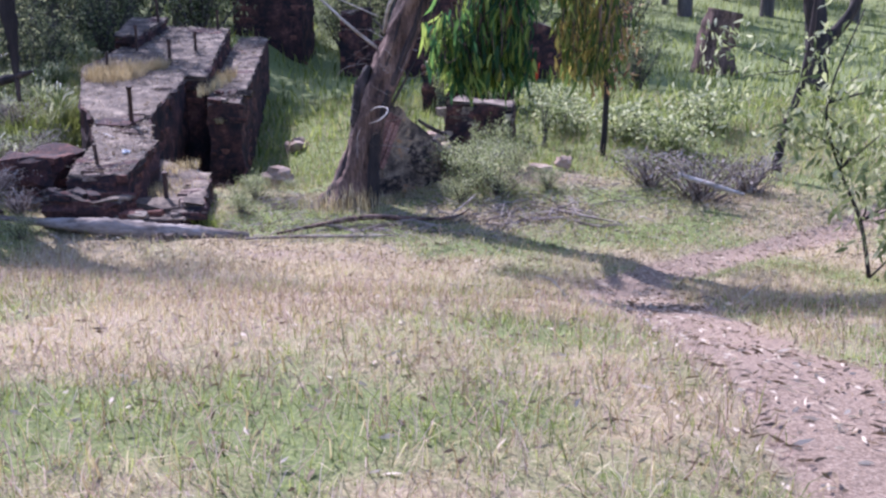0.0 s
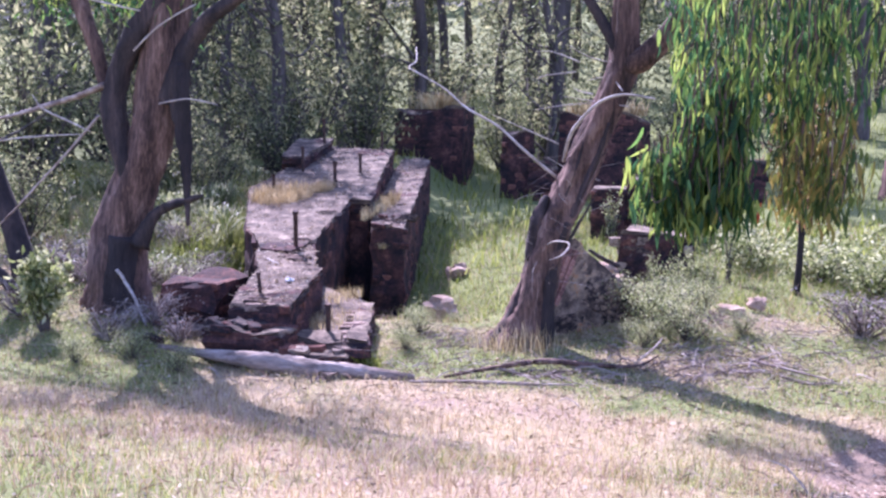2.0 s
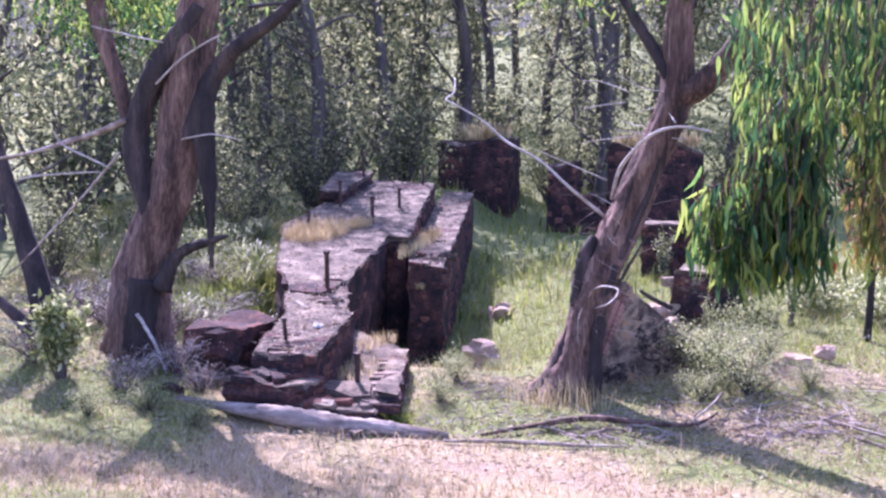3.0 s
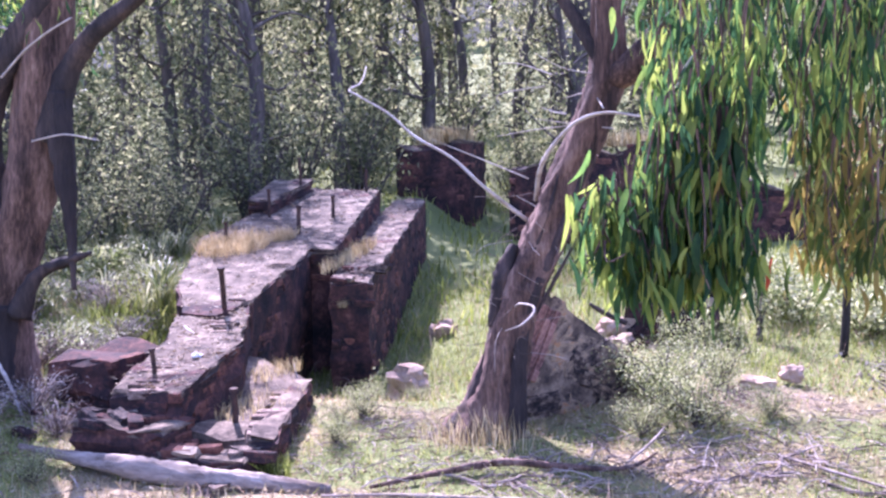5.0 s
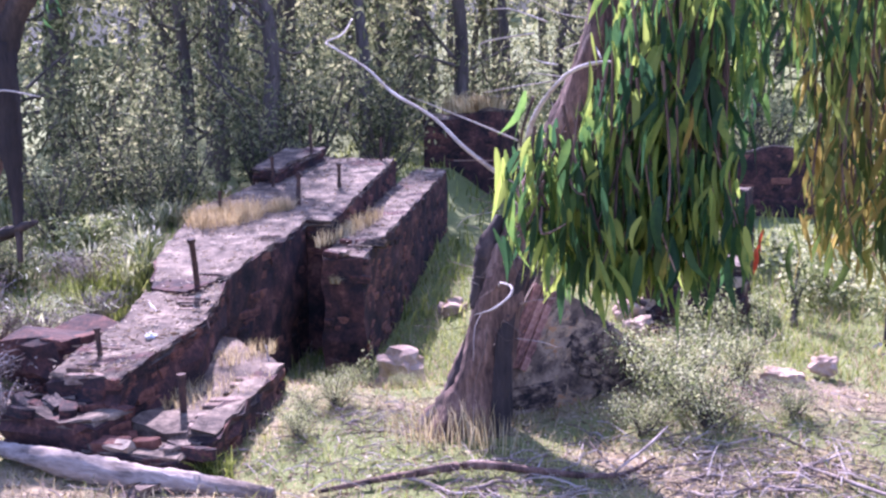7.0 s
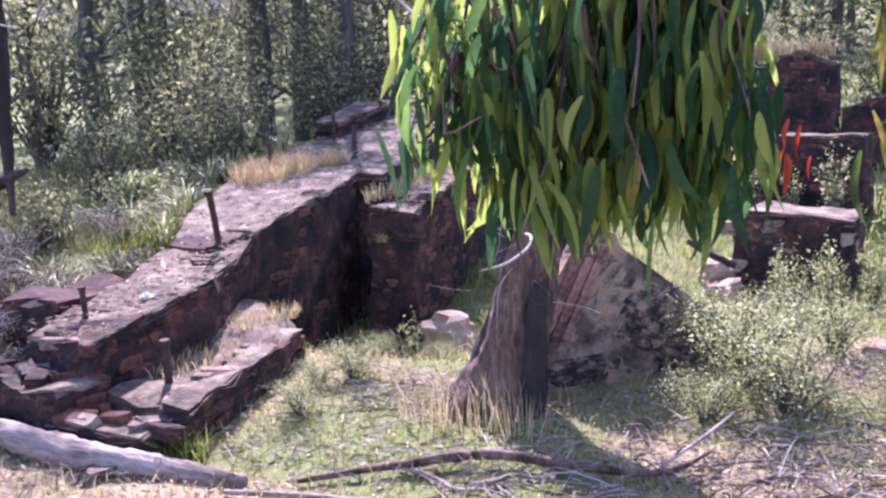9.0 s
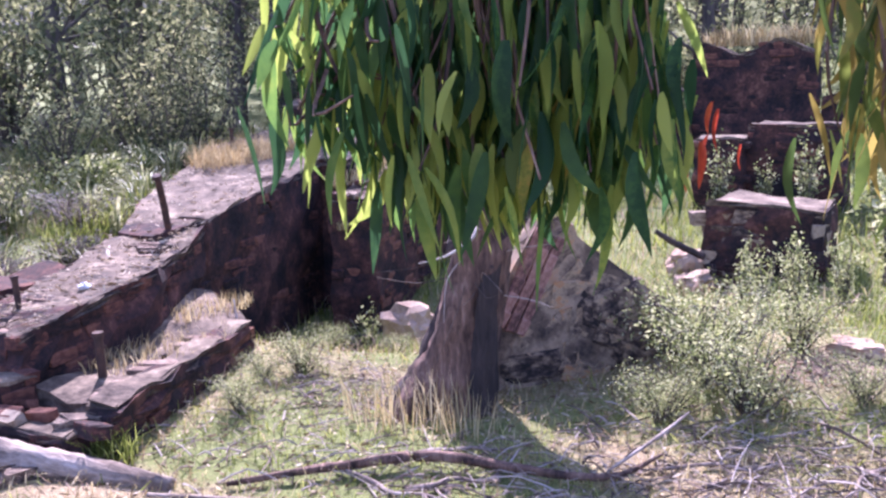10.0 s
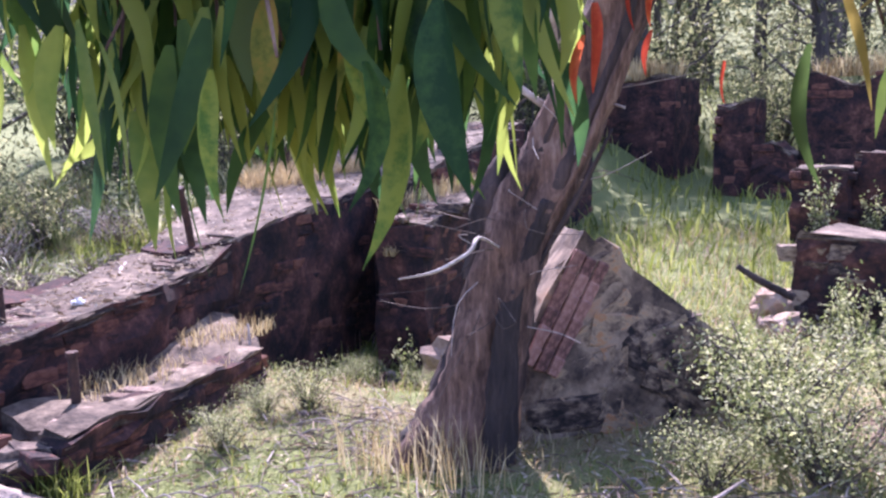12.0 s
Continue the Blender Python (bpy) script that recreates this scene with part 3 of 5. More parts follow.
def iron_bolt(at, top, radius, label="rusty iron holding-down bolt standing in the masonry"):
    th = base("iron_bolt", at, label, "iron bolt", "bolts along the machine bed")
    d = Vector(top) - Vector(at)
    v, f = tube([(0, 0, -.06), tuple(d * .5), tuple(d)], [radius, radius * .95, radius], 8, 8, .10, seed=int(abs(at[0] * 91)))
    link("shank", mesh("shank", v, f, True), M_RUST, th)
    v, f = tube([tuple(d * .93), tuple(d * 1.0)], [radius * 1.35, radius * 1.3], 3, 6, .04, seed=2)
    link("nut", mesh("nut", v, f), M_RUST, th)


for at, top, r in [((-4.09, 12.72, .80), (-4.03, 12.55, 1.24), .028), ((-3.03, 10.96, .12), (-3.03, 10.94, .51), .026), ((-3.78, 11.05, .52), (-3.80, 11.04, .76), .02),
                   ((-4.74, 15.8, 1.26), (-4.78, 15.9, 1.66), .03), ((-5.65, 16.8, 1.42), (-5.66, 16.8, 1.85), .024), ((-4.70, 16.85, 1.43), (-4.70, 16.85, 1.76), .026),
                   ((-5.48, 15.25, 1.18), (-5.48, 15.25, 1.48), .022), ((-5.85, 18.3, 1.8), (-5.87, 18.3, 2.3), .024), ((-4.95, 18.8, 1.7), (-4.95, 18.8, 2.1), .024)]:
    iron_bolt(at, top, r)


def boulder(at, size, label, seed):
    bm = bmesh.new()
    bmesh.ops.create_icosphere(bm, subdivisions=3, radius=1.0)
    off = Vector((seed * 7.3, 0, 0))
    for v in bm.verts:
        u = v.co.normalized()
        r = 1 + .55 * noise.noise(u * 1.3 + off) + .28 * noise.noise(u * 3.1 + off) + .10 * noise.noise(u * 8 + off)
        u = Vector([math.copysign(abs(c) ** .7, c) for c in u]) * .85 * r
        v.co = Vector((u.x * size[0], u.y * size[1], u.z * size[2]))
    me = bpy.data.meshes.new("boulder")
    bm.to_mesh(me)
    bm.free()
    ob = tagged(link("boulder", me, M_ROCK), label, "rock")
    ob.location = at


boulder((-2.63, 13.9, -.17), (.27, .24, .26), "tan boulder at the trench mouth", 1)
boulder((-.68, 15.35, .30), (.20, .18, .16), "pale broken stone beside the masonry block", 2)
boulder((-.55, 15.0, .22), (.16, .2, .10), "pale broken stone beside the masonry block", 3)
boulder((-2.95, 16.4, .0), (.22, .22, .16), "mossy grey stone in the trench", 4)
boulder((1.1, 13.2, .36), (.11, .09, .08), "small brown stone on bare soil", 5)
boulder((.80, 12.95, .33), (.16, .12, .05), "flat pale stone on bare soil", 6)

# ---- trees ----
def limb(name, pts, radii, mat, parent, n=16, seg=10, rough=.12, flute=0, seed=0, label=""):
    v, f = tube(pts, radii, n, seg, rough, flute, seed)
    return link(name, mesh(name, v, f, True), mat, parent, label)


def leaning_gum():
    th = base("leaning_gum_tree", (0, 0, 0), "leaning old gum tree with split bark and drooping leaves", "tree")
    trunk = limb("trunk", [(-1.33, 11.86, -.14), (-1.28, 11.87, .10), (-1.20, 11.88, .35), (-1.12, 11.92, .75), (-1.06, 11.96, 1.05), (-.98, 12.04, 1.3), (-.89, 12.12, 1.55), (-.78, 12.18, 1.85), (-.64, 12.22, 2.2), (-.48, 12.24, 2.6), (-.38, 12.24, 3.0), (-.40, 12.2, 3.8), (-.35, 12.2, 5.0)],
                 [.40, .29, .22, .18, .172, .170, .165, .16, .15, .145, .145, .105, .07], M_BARK, th, 110, 34, .09, .12, 3)
    for k, (p, r) in enumerate([([(-1.56, 11.80, -.08), (-1.43, 11.81, .16), (-1.28, 11.85, .55), (-1.20, 11.9, 1.0)], [.15, .11, .06, .02]), ([(-1.06, 11.78, -.08), (-1.03, 11.79, .35), (-.99, 11.86, .9), (-.87, 11.94, 1.3)], [.12, .08, .06, .03]),
                                ([(-1.36, 11.66, -.1), (-1.27, 11.70, .25), (-1.18, 11.76, .7)], [.12, .075, .03]),
                                ([(-1.22, 11.86, .9), (-1.17, 11.92, 1.25), (-1.08, 12.0, 1.55)], [.05, .085, .035])] + [
                                ([(-.94, 11.86, 1.0), (-.80, 12.0, 1.45), (-.64, 12.08, 1.85), (-.50, 12.1, 2.3)], [.025, .04, .035, .012]),
                                ([(-.88, 11.92, 1.15), (-.72, 12.0, 1.5), (-.60, 12.02, 1.8), (-.49, 12.0, 2.05)], [.012, .022, .018, .006]),
                                ([(-1.0, 11.86, 1.2), (-.92, 11.96, 1.5), (-.80, 12.02, 1.85), (-.74, 12.04, 2.1)], [.012, .024, .020, .006]),
                                ([(-.92, 11.90, .95), (-.74, 11.98, 1.30), (-.58, 12.0, 1.62)], [.010, .016, .005])]):
        limb("bark_strip", p, r, M_BARK_DARK if k not in (2, 5) else M_BARK, th, 22, 9, .28, 0, k)
    limb("limb", [(-.42, 12.25, 2.85), (-.15, 12.15, 2.96), (.1, 12.0, 3.25), (.3, 11.6, 3.6), (.5, 10.9, 3.9), (.6, 10.2, 3.8), (.55, 9.5, 3.4)], [.13, .12, .10, .08, .06, .04, .02], M_BARK, th, 34, 12, .1, 0, 5)
    limb("limb", [(.4, 11.1, 3.8), (1.0, 10.5, 3.9), (1.4, 9.9, 3.5)], [.05, .035, .015], M_BARK, th, 16, 8, .1, 0, 6)
    limb("limb", [(-.40, 12.22, 2.95), (-.75, 12.3, 3.5), (-1.1, 12.4, 4.1)], [.07, .055, .03], M_BARK_DARK, th, 16, 9, .1, 0, 15)
    for k in range(9):
        rk = np.random.RandomState(300 + k)
        p = np.array((-.62, 12.15, 2.5)) + rk.normal(size=3) * (.25, .15, .3)
        q = p + (rk.uniform(-.9, -.2), rk.normal() * .3, rk.uniform(-.15, .45))
        limb("twig", [p, (p + q) / 2 + rk.normal(size=3) * .06, q], [.007, .005, .002], M_DEAD, th, 12, 5, .1, 0, k)
    limb("dead_limb", [(-1.0, 12.2, 1.72), (-1.35, 12.02, 2.02), (-1.62, 12.1, 2.24), (-2.0, 12.25, 2.43), (-2.25, 12.35, 2.62), (-2.6, 12.5, 2.80), (-2.72, 12.6, 2.86), (-2.72, 12.9, 2.95), (-2.86, 13.4, 3.14)], [.019, .015, .013, .011, .010, .009, .008, .007, .004], M_DEAD, th, 40, 7, .15, 0, 7, "bleached dead limb")
    limb("dead_limb", [(-.95, 12.2, 1.9), (-.85, 11.95, 2.2), (-.6, 11.75, 2.47), (-.35, 11.65, 2.56), (-.05, 11.5, 2.52)], [.020, .018, .016, .013, .006], M_DEAD, th, 24, 7, .15, 0, 8, "pale bowed dead limb")
    limb("dead_limb", [(-1.04, 11.80, 1.08), (-.92, 11.45, 1.16), (-.77, 11.15, 1.19), (-.75, 11.06, 1.15), (-.81, 10.92, 1.09), (-.89, 10.80, 1.07)], [.006, .007, .008, .008, .006, .003], M_DEAD, th, 34, 7, .12, 0, 9, "curled bleached branch stub")
    rs = np.random.RandomState(8)
    shapes = []
    for k in range(34):
        z = rs.uniform(.7, 2.0)
        x0 = np.interp(z, [.5, 1.0, 1.6, 2.3], [-1.14, -1.08, -1.0, -.8])
        a = rs.uniform(-2.6, .5)
        o = np.array((x0 + .15 * math.cos(a), np.interp(z, [.6, 1.1, 1.55, 2], [11.86, 12.0, 12.22, 12.35]) + .15 * math.sin(a), z))
        d = np.array((math.cos(a), math.sin(a), rs.uniform(-.8, .5)))
        p1 = o + d * rs.uniform(.1, .2) + rs.normal(size=3) * .03
        p2 = p1 + d * rs.uniform(.08, .25) + rs.normal(size=3) * .08
        shapes.append(tube([o, p1, p2], [.003, .0025, .0015], 7, 4, 0, seed=k))
    v, f = join(*shapes)
    tagged(link("twig_spray", mesh("twig_spray", v, f), M_TWIG, th, "fine bleached twigs"), kind="stuff")
    return th, trunk


def crown(th, spots, spread, n, seed):
    """Clumps of hanging leaves above the view, added to mottle the shade below."""
    rs = np.random.RandomState(seed)
    P = []
    for c in spots:
        for _ in range(5):
            q = np.array(c) + rs.normal(size=3) * spread * np.array((.8, .8, .4))
            P.append(q + rs.normal(size=(n // 5, 3)) * spread * .3)
    P = np.concatenate(P)
    V, T = leaves(P, turned(rs, len(P), 1.6), rs.uniform(.10, .19, len(P)), rs.uniform(.02, .035, len(P)), rs)
    tagged(link("crown", big_mesh("crown", V, T), M_LEAF, th, "unseen leaf crown added to shade the ground"), kind="stuff")


GUM, _ = leaning_gum()
crown(GUM, [(-.45, 12.2, 4.9), (-1.1, 12.4, 4.3), (-.2, 11.9, 4.4), (.4, 11.2, 4.2), (-.6, 12.0, 5.4)], .6, 700, 42)


def long_leaf_mesh(name, seed, width=.2):
    """One sickle-shaped hanging leaf, 1 long, with a folded midrib."""
    rs = np.random.RandomState(seed)
    n, V, F = 8, [], []
    sick, curl = rs.uniform(-.16, .16), rs.uniform(-.15, .15)
    for i in range(n + 1):
        t = i / n
        w = width * .5 * (math.sin(math.pi * min(1, t * .96 + .04) ** .8) ** .85) * (1 - .25 * t)
        c = Vector((sick * math.sin(math.pi * t), curl * t * t, -t))
        V += [c + Vector((-w, .03 * math.sin(5 * t), 0)), c + Vector((0, -.02 - .2 * w, 0)), c + Vector((w, .03 * math.cos(4 * t), 0))]
        if i:
            o = 3 * (i - 1)
            F += [(o, o + 1, o + 4, o + 3), (o + 1, o + 2, o + 5, o + 4)]
    return mesh(name, V, F, True)


def canopy(th):
    rs = np.random.RandomState(21)
    kinds = {"green": (M_LEAF_PIECE, 31), "yellow": (M_LEAF_YELLOW, 51), "red": (M_LEAF_RED, 71)}
    shapes = {}
    for key, (m, s) in kinds.items():
        shapes[key] = []
        for k in range(4):
            me = long_leaf_mesh("leaf", s + k, (.22, .18, .27, .16)[k])
            me.materials.append(m)
            shapes[key].append(me)
    stems, far_p, far_d = [], [], []
    made = 0

    def hang(x, y, ztop, zbot, tint, near):
        nonlocal made
        mid = (x + rs.normal() * .05, y + rs.normal() * .05, lerp(ztop, zbot, .5))
        end = (mid[0] + rs.normal() * .05, mid[1] + rs.normal() * .05, zbot + .12)
        stems.append(tube([(x, y, ztop), mid, end], [.006, .004, .002], 7, 4, 0))
        C = curve_points([(x, y, ztop), mid, end], 24)
        n = int(14 * (ztop - zbot) / .8) + 3
        for k in range(n):
            c = C[min(23, int((k + .5) / n * 24))] + rs.normal(size=3) * (.05, .05, .03)
            if tint == "green" and c[0] > .70 and c[1] < 9.4 and c[2] < 1.95:
                continue
            if near and made < 295 and rs.rand() < .6:
                key = tint if rs.rand() < .8 else "green"
                if tint == "green" and rs.rand() < .06:
                    key = "yellow"
                ob = new("leaf", shapes[key][rs.randint(4)])
                ob.parent = th
                L = rs.uniform(.12, .21)
                ob.matrix_basis = Matrix.Translation(c) @ Euler((rs.normal() * .17, rs.normal() * .17, rs.uniform(0, 6.28))).to_matrix().to_4x4() @ Matrix.Diagonal((L, L, L, 1))
                made += 1
            else:
                far_p.append(c)
                far_d.append(tint)
    # the curtain: hanging sprays, lowest along its near edge
    sprays = []
    for k in range(185):
        u = rs.rand()
        x = lerp(-.04, .68, u) + rs.normal() * .02
        y = 8.72 + .42 * rs.rand() ** 1.3 + .16 * u
        zb = 1.53 + .24 * rs.rand() ** 1.3 + .15 * smooth(.16, -.02, x)
        sprays.append((x, y, zb + rs.uniform(.35, .75) * (.45 + .95 * smooth(0, .35, x)), zb, "green", True))
    for k in range(50):
        x, y = rs.uniform(.12, 1.3), rs.uniform(8.9, 10.2)
        zb = 2.1 + rs.rand() * .5
        sprays.append((x, y, zb + rs.uniform(.5, 1.0), zb, "green", False))
    for k in range(44):
        x, y = rs.uniform(.88, 1.36), rs.uniform(9.35, 10.15)
        zb = 1.46 + rs.rand() * .45
        sprays.append((x, y, zb + rs.uniform(.5, .9), zb, "yellow", k % 3 == 0))
    for k in range(70):
        x, y = rs.uniform(.15, 1.6), rs.uniform(8.9, 10.6)
        zb = 2.3 + rs.rand() * .9
        sprays.append((x, y, zb + rs.uniform(.6, 1.1), zb, "green", False))
    sprays = [s for s in sprays if s[0] < 1.05 - .5 * (s[1] - 8.03) or s[3] > 1.9 or s[4] == "yellow"]
    sprays.sort(key=lambda s: (s[0] - 1.0) ** 2 + (s[1] - 8.0) ** 2 + (s[3] - 1.5) ** 2)
    for s in sprays:
        hang(*s)
    for c in [(.70, 8.95, 1.72), (.68, 8.97, 1.69), (.72, 9.0, 1.78), (.67, 9.2, 1.79), (.70, 9.4, 1.69), (.66, 9.22, 1.72)]:
        ob = new("leaf", shapes["red"][rs.randint(4)])
        ob.parent = th
        L = rs.uniform(.06, .10)
        ob.matrix_basis = Matrix.Translation(c) @ Euler((.1, .1, rs.uniform(-.6, .6))).to_matrix().to_4x4() @ Matrix.Diagonal((L, L, L, 1))
    P = np.array(far_p)
    tint = np.array(far_d)
    for key, mat, label in (("green", M_LEAF, "mass of hanging green leaves"), ("yellow", M_LEAF_OLIVE, "yellowing hanging leaves")):
        Q = P[tint == key]
        D = turned(rs, len(Q), 4.6)
        V, T = long_leaves(Q, D, rs.uniform(.11, .20, len(Q)), rs.uniform(.018, .036, len(Q)), rs)
        tagged(link("foliage", big_mesh("foliage", V, T), mat, th, label), kind="stuff")
    v, f = join(*stems)
    tagged(link("twig_curtain", mesh("twig_curtain", v, f), M_BARK, th, "thin hanging twigs"), kind="stuff")


canopy(GUM)


def multi_stem_gum():
    th = base("forked_gum_tree", (0, 0, 0), "forked dark gum tree with reddish shed bark", "tree")
    L = lambda *a, **k: limb(*a, th, **k)
    L("trunk", [(-5.64, 11.4, -0.05), (-5.61, 11.4, 0.39), (-5.58, 11.4, 0.83), (-5.51, 11.4, 1.18), (-5.33, 11.4, 1.61), (-5.16, 11.4, 2.12), (-5.08, 11.4, 2.53), (-4.99, 11.4, 3.02), (-4.9, 11.4, 3.5), (-4.78, 11.4, 3.98), (-4.59, 11.4, 4.59), (-4.45, 11.4, 5.35)], [0.474, 0.332, 0.285, 0.262, 0.224, 0.213, 0.205, 0.205, 0.19, 0.171, 0.114, 0.057], M_BARK, n=64, seg=22, rough=0.1, flute=0.1, seed=1)
    L("limb", [(-5.33, 11.28, 1.62), (-5.43, 11.28, 1.91), (-5.5, 11.28, 2.19), (-5.5, 11.28, 2.48), (-5.4, 11.28, 2.83), (-5.19, 11.28, 3.15), (-4.98, 11.28, 3.41), (-4.8, 11.28, 3.68)], [0.094, 0.116, 0.131, 0.116, 0.112, 0.12, 0.112, 0.084], M_BARK_DARK, n=44, seg=16, rough=0.14, flute=0.05, seed=2)
    L("limb", [(-4.93, 11.34, 2.41), (-4.78, 11.34, 2.77), (-4.67, 11.34, 3.01), (-4.5, 11.34, 3.23), (-4.28, 11.34, 3.37), (-3.91, 11.34, 3.63), (-3.48, 11.34, 4.14)], [0.113, 0.105, 0.087, 0.079, 0.068, 0.053, 0.038], M_BARK_DARK, n=36, seg=14, rough=0.14, flute=0.05, seed=4)
    L("hanging_limb", [(-4.75, 11.3, 2.81), (-4.75, 11.3, 2.41), (-4.73, 11.3, 2.0), (-4.71, 11.3, 1.64), (-4.7, 11.3, 1.16)], [0.082, 0.101, 0.075, 0.041, 0.019], M_BARK_DARK, n=30, seg=11, rough=0.25, flute=0, seed=5)
    L("limb", [(-5.6, 11.42, 2.4), (-5.71, 11.42, 2.61), (-5.78, 11.42, 2.95), (-5.95, 11.42, 3.37), (-6.05, 11.42, 3.78), (-6.09, 11.42, 4.28)], [0.076, 0.065, 0.076, 0.086, 0.091, 0.068], M_BARK, n=34, seg=12, rough=0.12, flute=0, seed=3)
    L("limb", [(-4.3, 11.3, 3.64), (-4.06, 11.3, 3.66), (-3.76, 11.3, 3.67)], [0.019, 0.017, 0.011], M_BARK_DARK, n=12, seg=7, rough=0.12, flute=0, seed=16)
    L("limb", [(-5.28, 11.3, 0.94), (-5.04, 11.3, 1.29), (-4.71, 11.3, 1.42), (-4.52, 11.3, 1.48)], [0.112, 0.056, 0.041, 0.015], M_BARK_DARK, n=22, seg=9, rough=0.2, flute=0, seed=6)
    # dark bark on this root paints the shade at the trunk's foot
    L("root", [(-5.42, 11.25, 1.03), (-5.5, 11.25, 0.6), (-5.53, 11.25, 0.08)], [0.149, 0.205, 0.261], M_BARK_DARK, n=16, seg=12, rough=0.16, flute=0, seed=7)
    L("root", [(-5.67, 11.3, 0.75), (-5.78, 11.3, 0.31), (-5.94, 11.3, -0.01)], [0.112, 0.169, 0.131], M_BARK, n=16, seg=12, rough=0.16, flute=0, seed=8)
    for pts_, rad_, dark in [([(-5.56, 11.2, 2.58), (-6.05, 11.2, 2.42), (-6.56, 11.2, 2.28), (-7.08, 11.2, 2.19), (-7.94, 11.2, 2.07)], [0.037, 0.028, 0.019, 0.015, 0.009], True),
                              ([(-6.34, 11.1, 2.47), (-6.22, 11.1, 2.33), (-5.98, 11.1, 2.23), (-5.68, 11.1, 2.11)], [0.005, 0.011, 0.011, 0.007], False),
                              ([(-5.57, 11.1, 2.27), (-5.99, 11.1, 1.85), (-6.64, 11.1, 1.24), (-6.93, 11.1, 1.01)], [0.015, 0.013, 0.011, 0.005], True),
                              ([(-6.7, 11.0, 1.99), (-6.3, 11.0, 2.04), (-5.72, 11.0, 2.08)], [0.007, 0.009, 0.005], False)] + [
                              ([(-5.87, 11.1, 3.48), (-5.47, 11.1, 3.39), (-5.08, 11.1, 3.31)], [0.005, 0.009, 0.007], False),
                              ([(-5.16, 11.1, 2.92), (-4.93, 11.1, 3.12), (-4.7, 11.1, 3.26), (-4.46, 11.1, 3.37)], [0.009, 0.011, 0.009, 0.005], False),
                              ([(-4.89, 11.1, 2.4), (-4.58, 11.1, 2.45), (-4.25, 11.1, 2.4)], [0.007, 0.007, 0.004], False),
                              ([(-5.35, 11.0, 0.71), (-5.19, 11.0, 0.49), (-4.99, 11.0, 0.07)], [0.018, 0.016, 0.009], False)]:
        L("dead_branch", pts_, rad_, M_TWIG if dark else M_DEAD, n=30, seg=6, rough=.3, seed=int(abs(pts_[0][2]) * 100), label="bleached dead branch" if not dark else "thin grey dead branch")
    # unseen clumps, set so that their shadow falls on the left foreground
    crown(th, [(-4.9, 11.6, 4.7), (-4.8, 11.6, 5.8), (-6.6, 12.3, 4.1), (-7.2, 12.2, 4.3), (-6.0, 12.0, 4.0), (-5.6, 12.6, 4.4), (-7.6, 12.6, 4.5), (-6.2, 11.4, 4.5), (-5.3, 12.2, 5.0)], .75, 700, 41)
    return th


multi_stem_gum()
th_ = base("leaning_dark_tree", (0, 0, 0), "small dark tree leaning into the scrub", "tree")
limb("trunk", [(-6.5, 11.2, 0), (-6.75, 11.4, .6), (-7.05, 11.5, 1.3), (-7.5, 11.6, 2.4), (-7.9, 11.7, 4.0)], [.2, .13, .11, .08, .04], M_BARK_DARK, th_, 24, 12, seed=11)
limb("limb", [(-6.45, 11.2, .1), (-6.65, 11.0, .5), (-7.2, 10.9, 1.0)], [.09, .07, .02], M_BARK_DARK, th_, 14, 8, seed=12)


def forest_tree(name, seed, height, label, leaf=M_FOREST, density=1.0, bark=M_BARK_GREY, low_crown=.3, size=.21):
    """A slender gum: trunk, limbs, and a ragged crown of many small leaves."""
    rs = np.random.RandomState(seed)
    th = base(name, (0, 0, 0), label, "tree", "forest trees")
    top = np.array((rs.normal() * .6, rs.normal() * .6, height))
    tr = [(0, 0, -.5), (rs.normal() * .2, rs.normal() * .2, height * .35), (top[0] * .6, top[1] * .6, height * .7), tuple(top)]
    r = height * .016 + .03
    limb("trunk", tr, [r * 1.3, r, r * .6, .02], bark, th, 20, 9, .1, 0, seed)
    C = curve_points(tr, 40)
    shapes, P = [], []
    for k in range(int(13 + height)):
        t = rs.uniform(low_crown, .98)
        o = C[int(t * 39)]
        a, l = rs.rand() * 6.28, height * rs.uniform(.10, .26) * (1.25 - .6 * t)
        e = o + np.array((math.cos(a) * l, math.sin(a) * l, l * rs.uniform(.1, .9)))
        m = (o + e) / 2 + rs.normal(size=3) * .12 * l
        shapes.append(tube([o, m, e], [r * .35, r * .2, .008], 8, 5, 0, seed=k))
        for q in (e, lerp(m, e, .5), m):
            for _ in range(3):
                cen = q + rs.normal(size=3) * .28 * l
                n = int(9 * density)
                P.append(cen + rs.normal(size=(n, 3)) * (.14 + .13 * l) * np.array((1, 1, .75)))
    for v, f in shapes:
        link("limb", mesh("limb", v, f, True), bark, th)
    P = np.concatenate(P)
    D = turned(rs, len(P), .9)
    V, T = leaves(P, D, rs.uniform(.7, 1.5, len(P)) * size, rs.uniform(.25, .5, len(P)) * size, rs)
    tagged(link("crown", big_mesh("crown", V, T), leaf, th, "ragged olive-green crown"), kind="stuff")
    return th


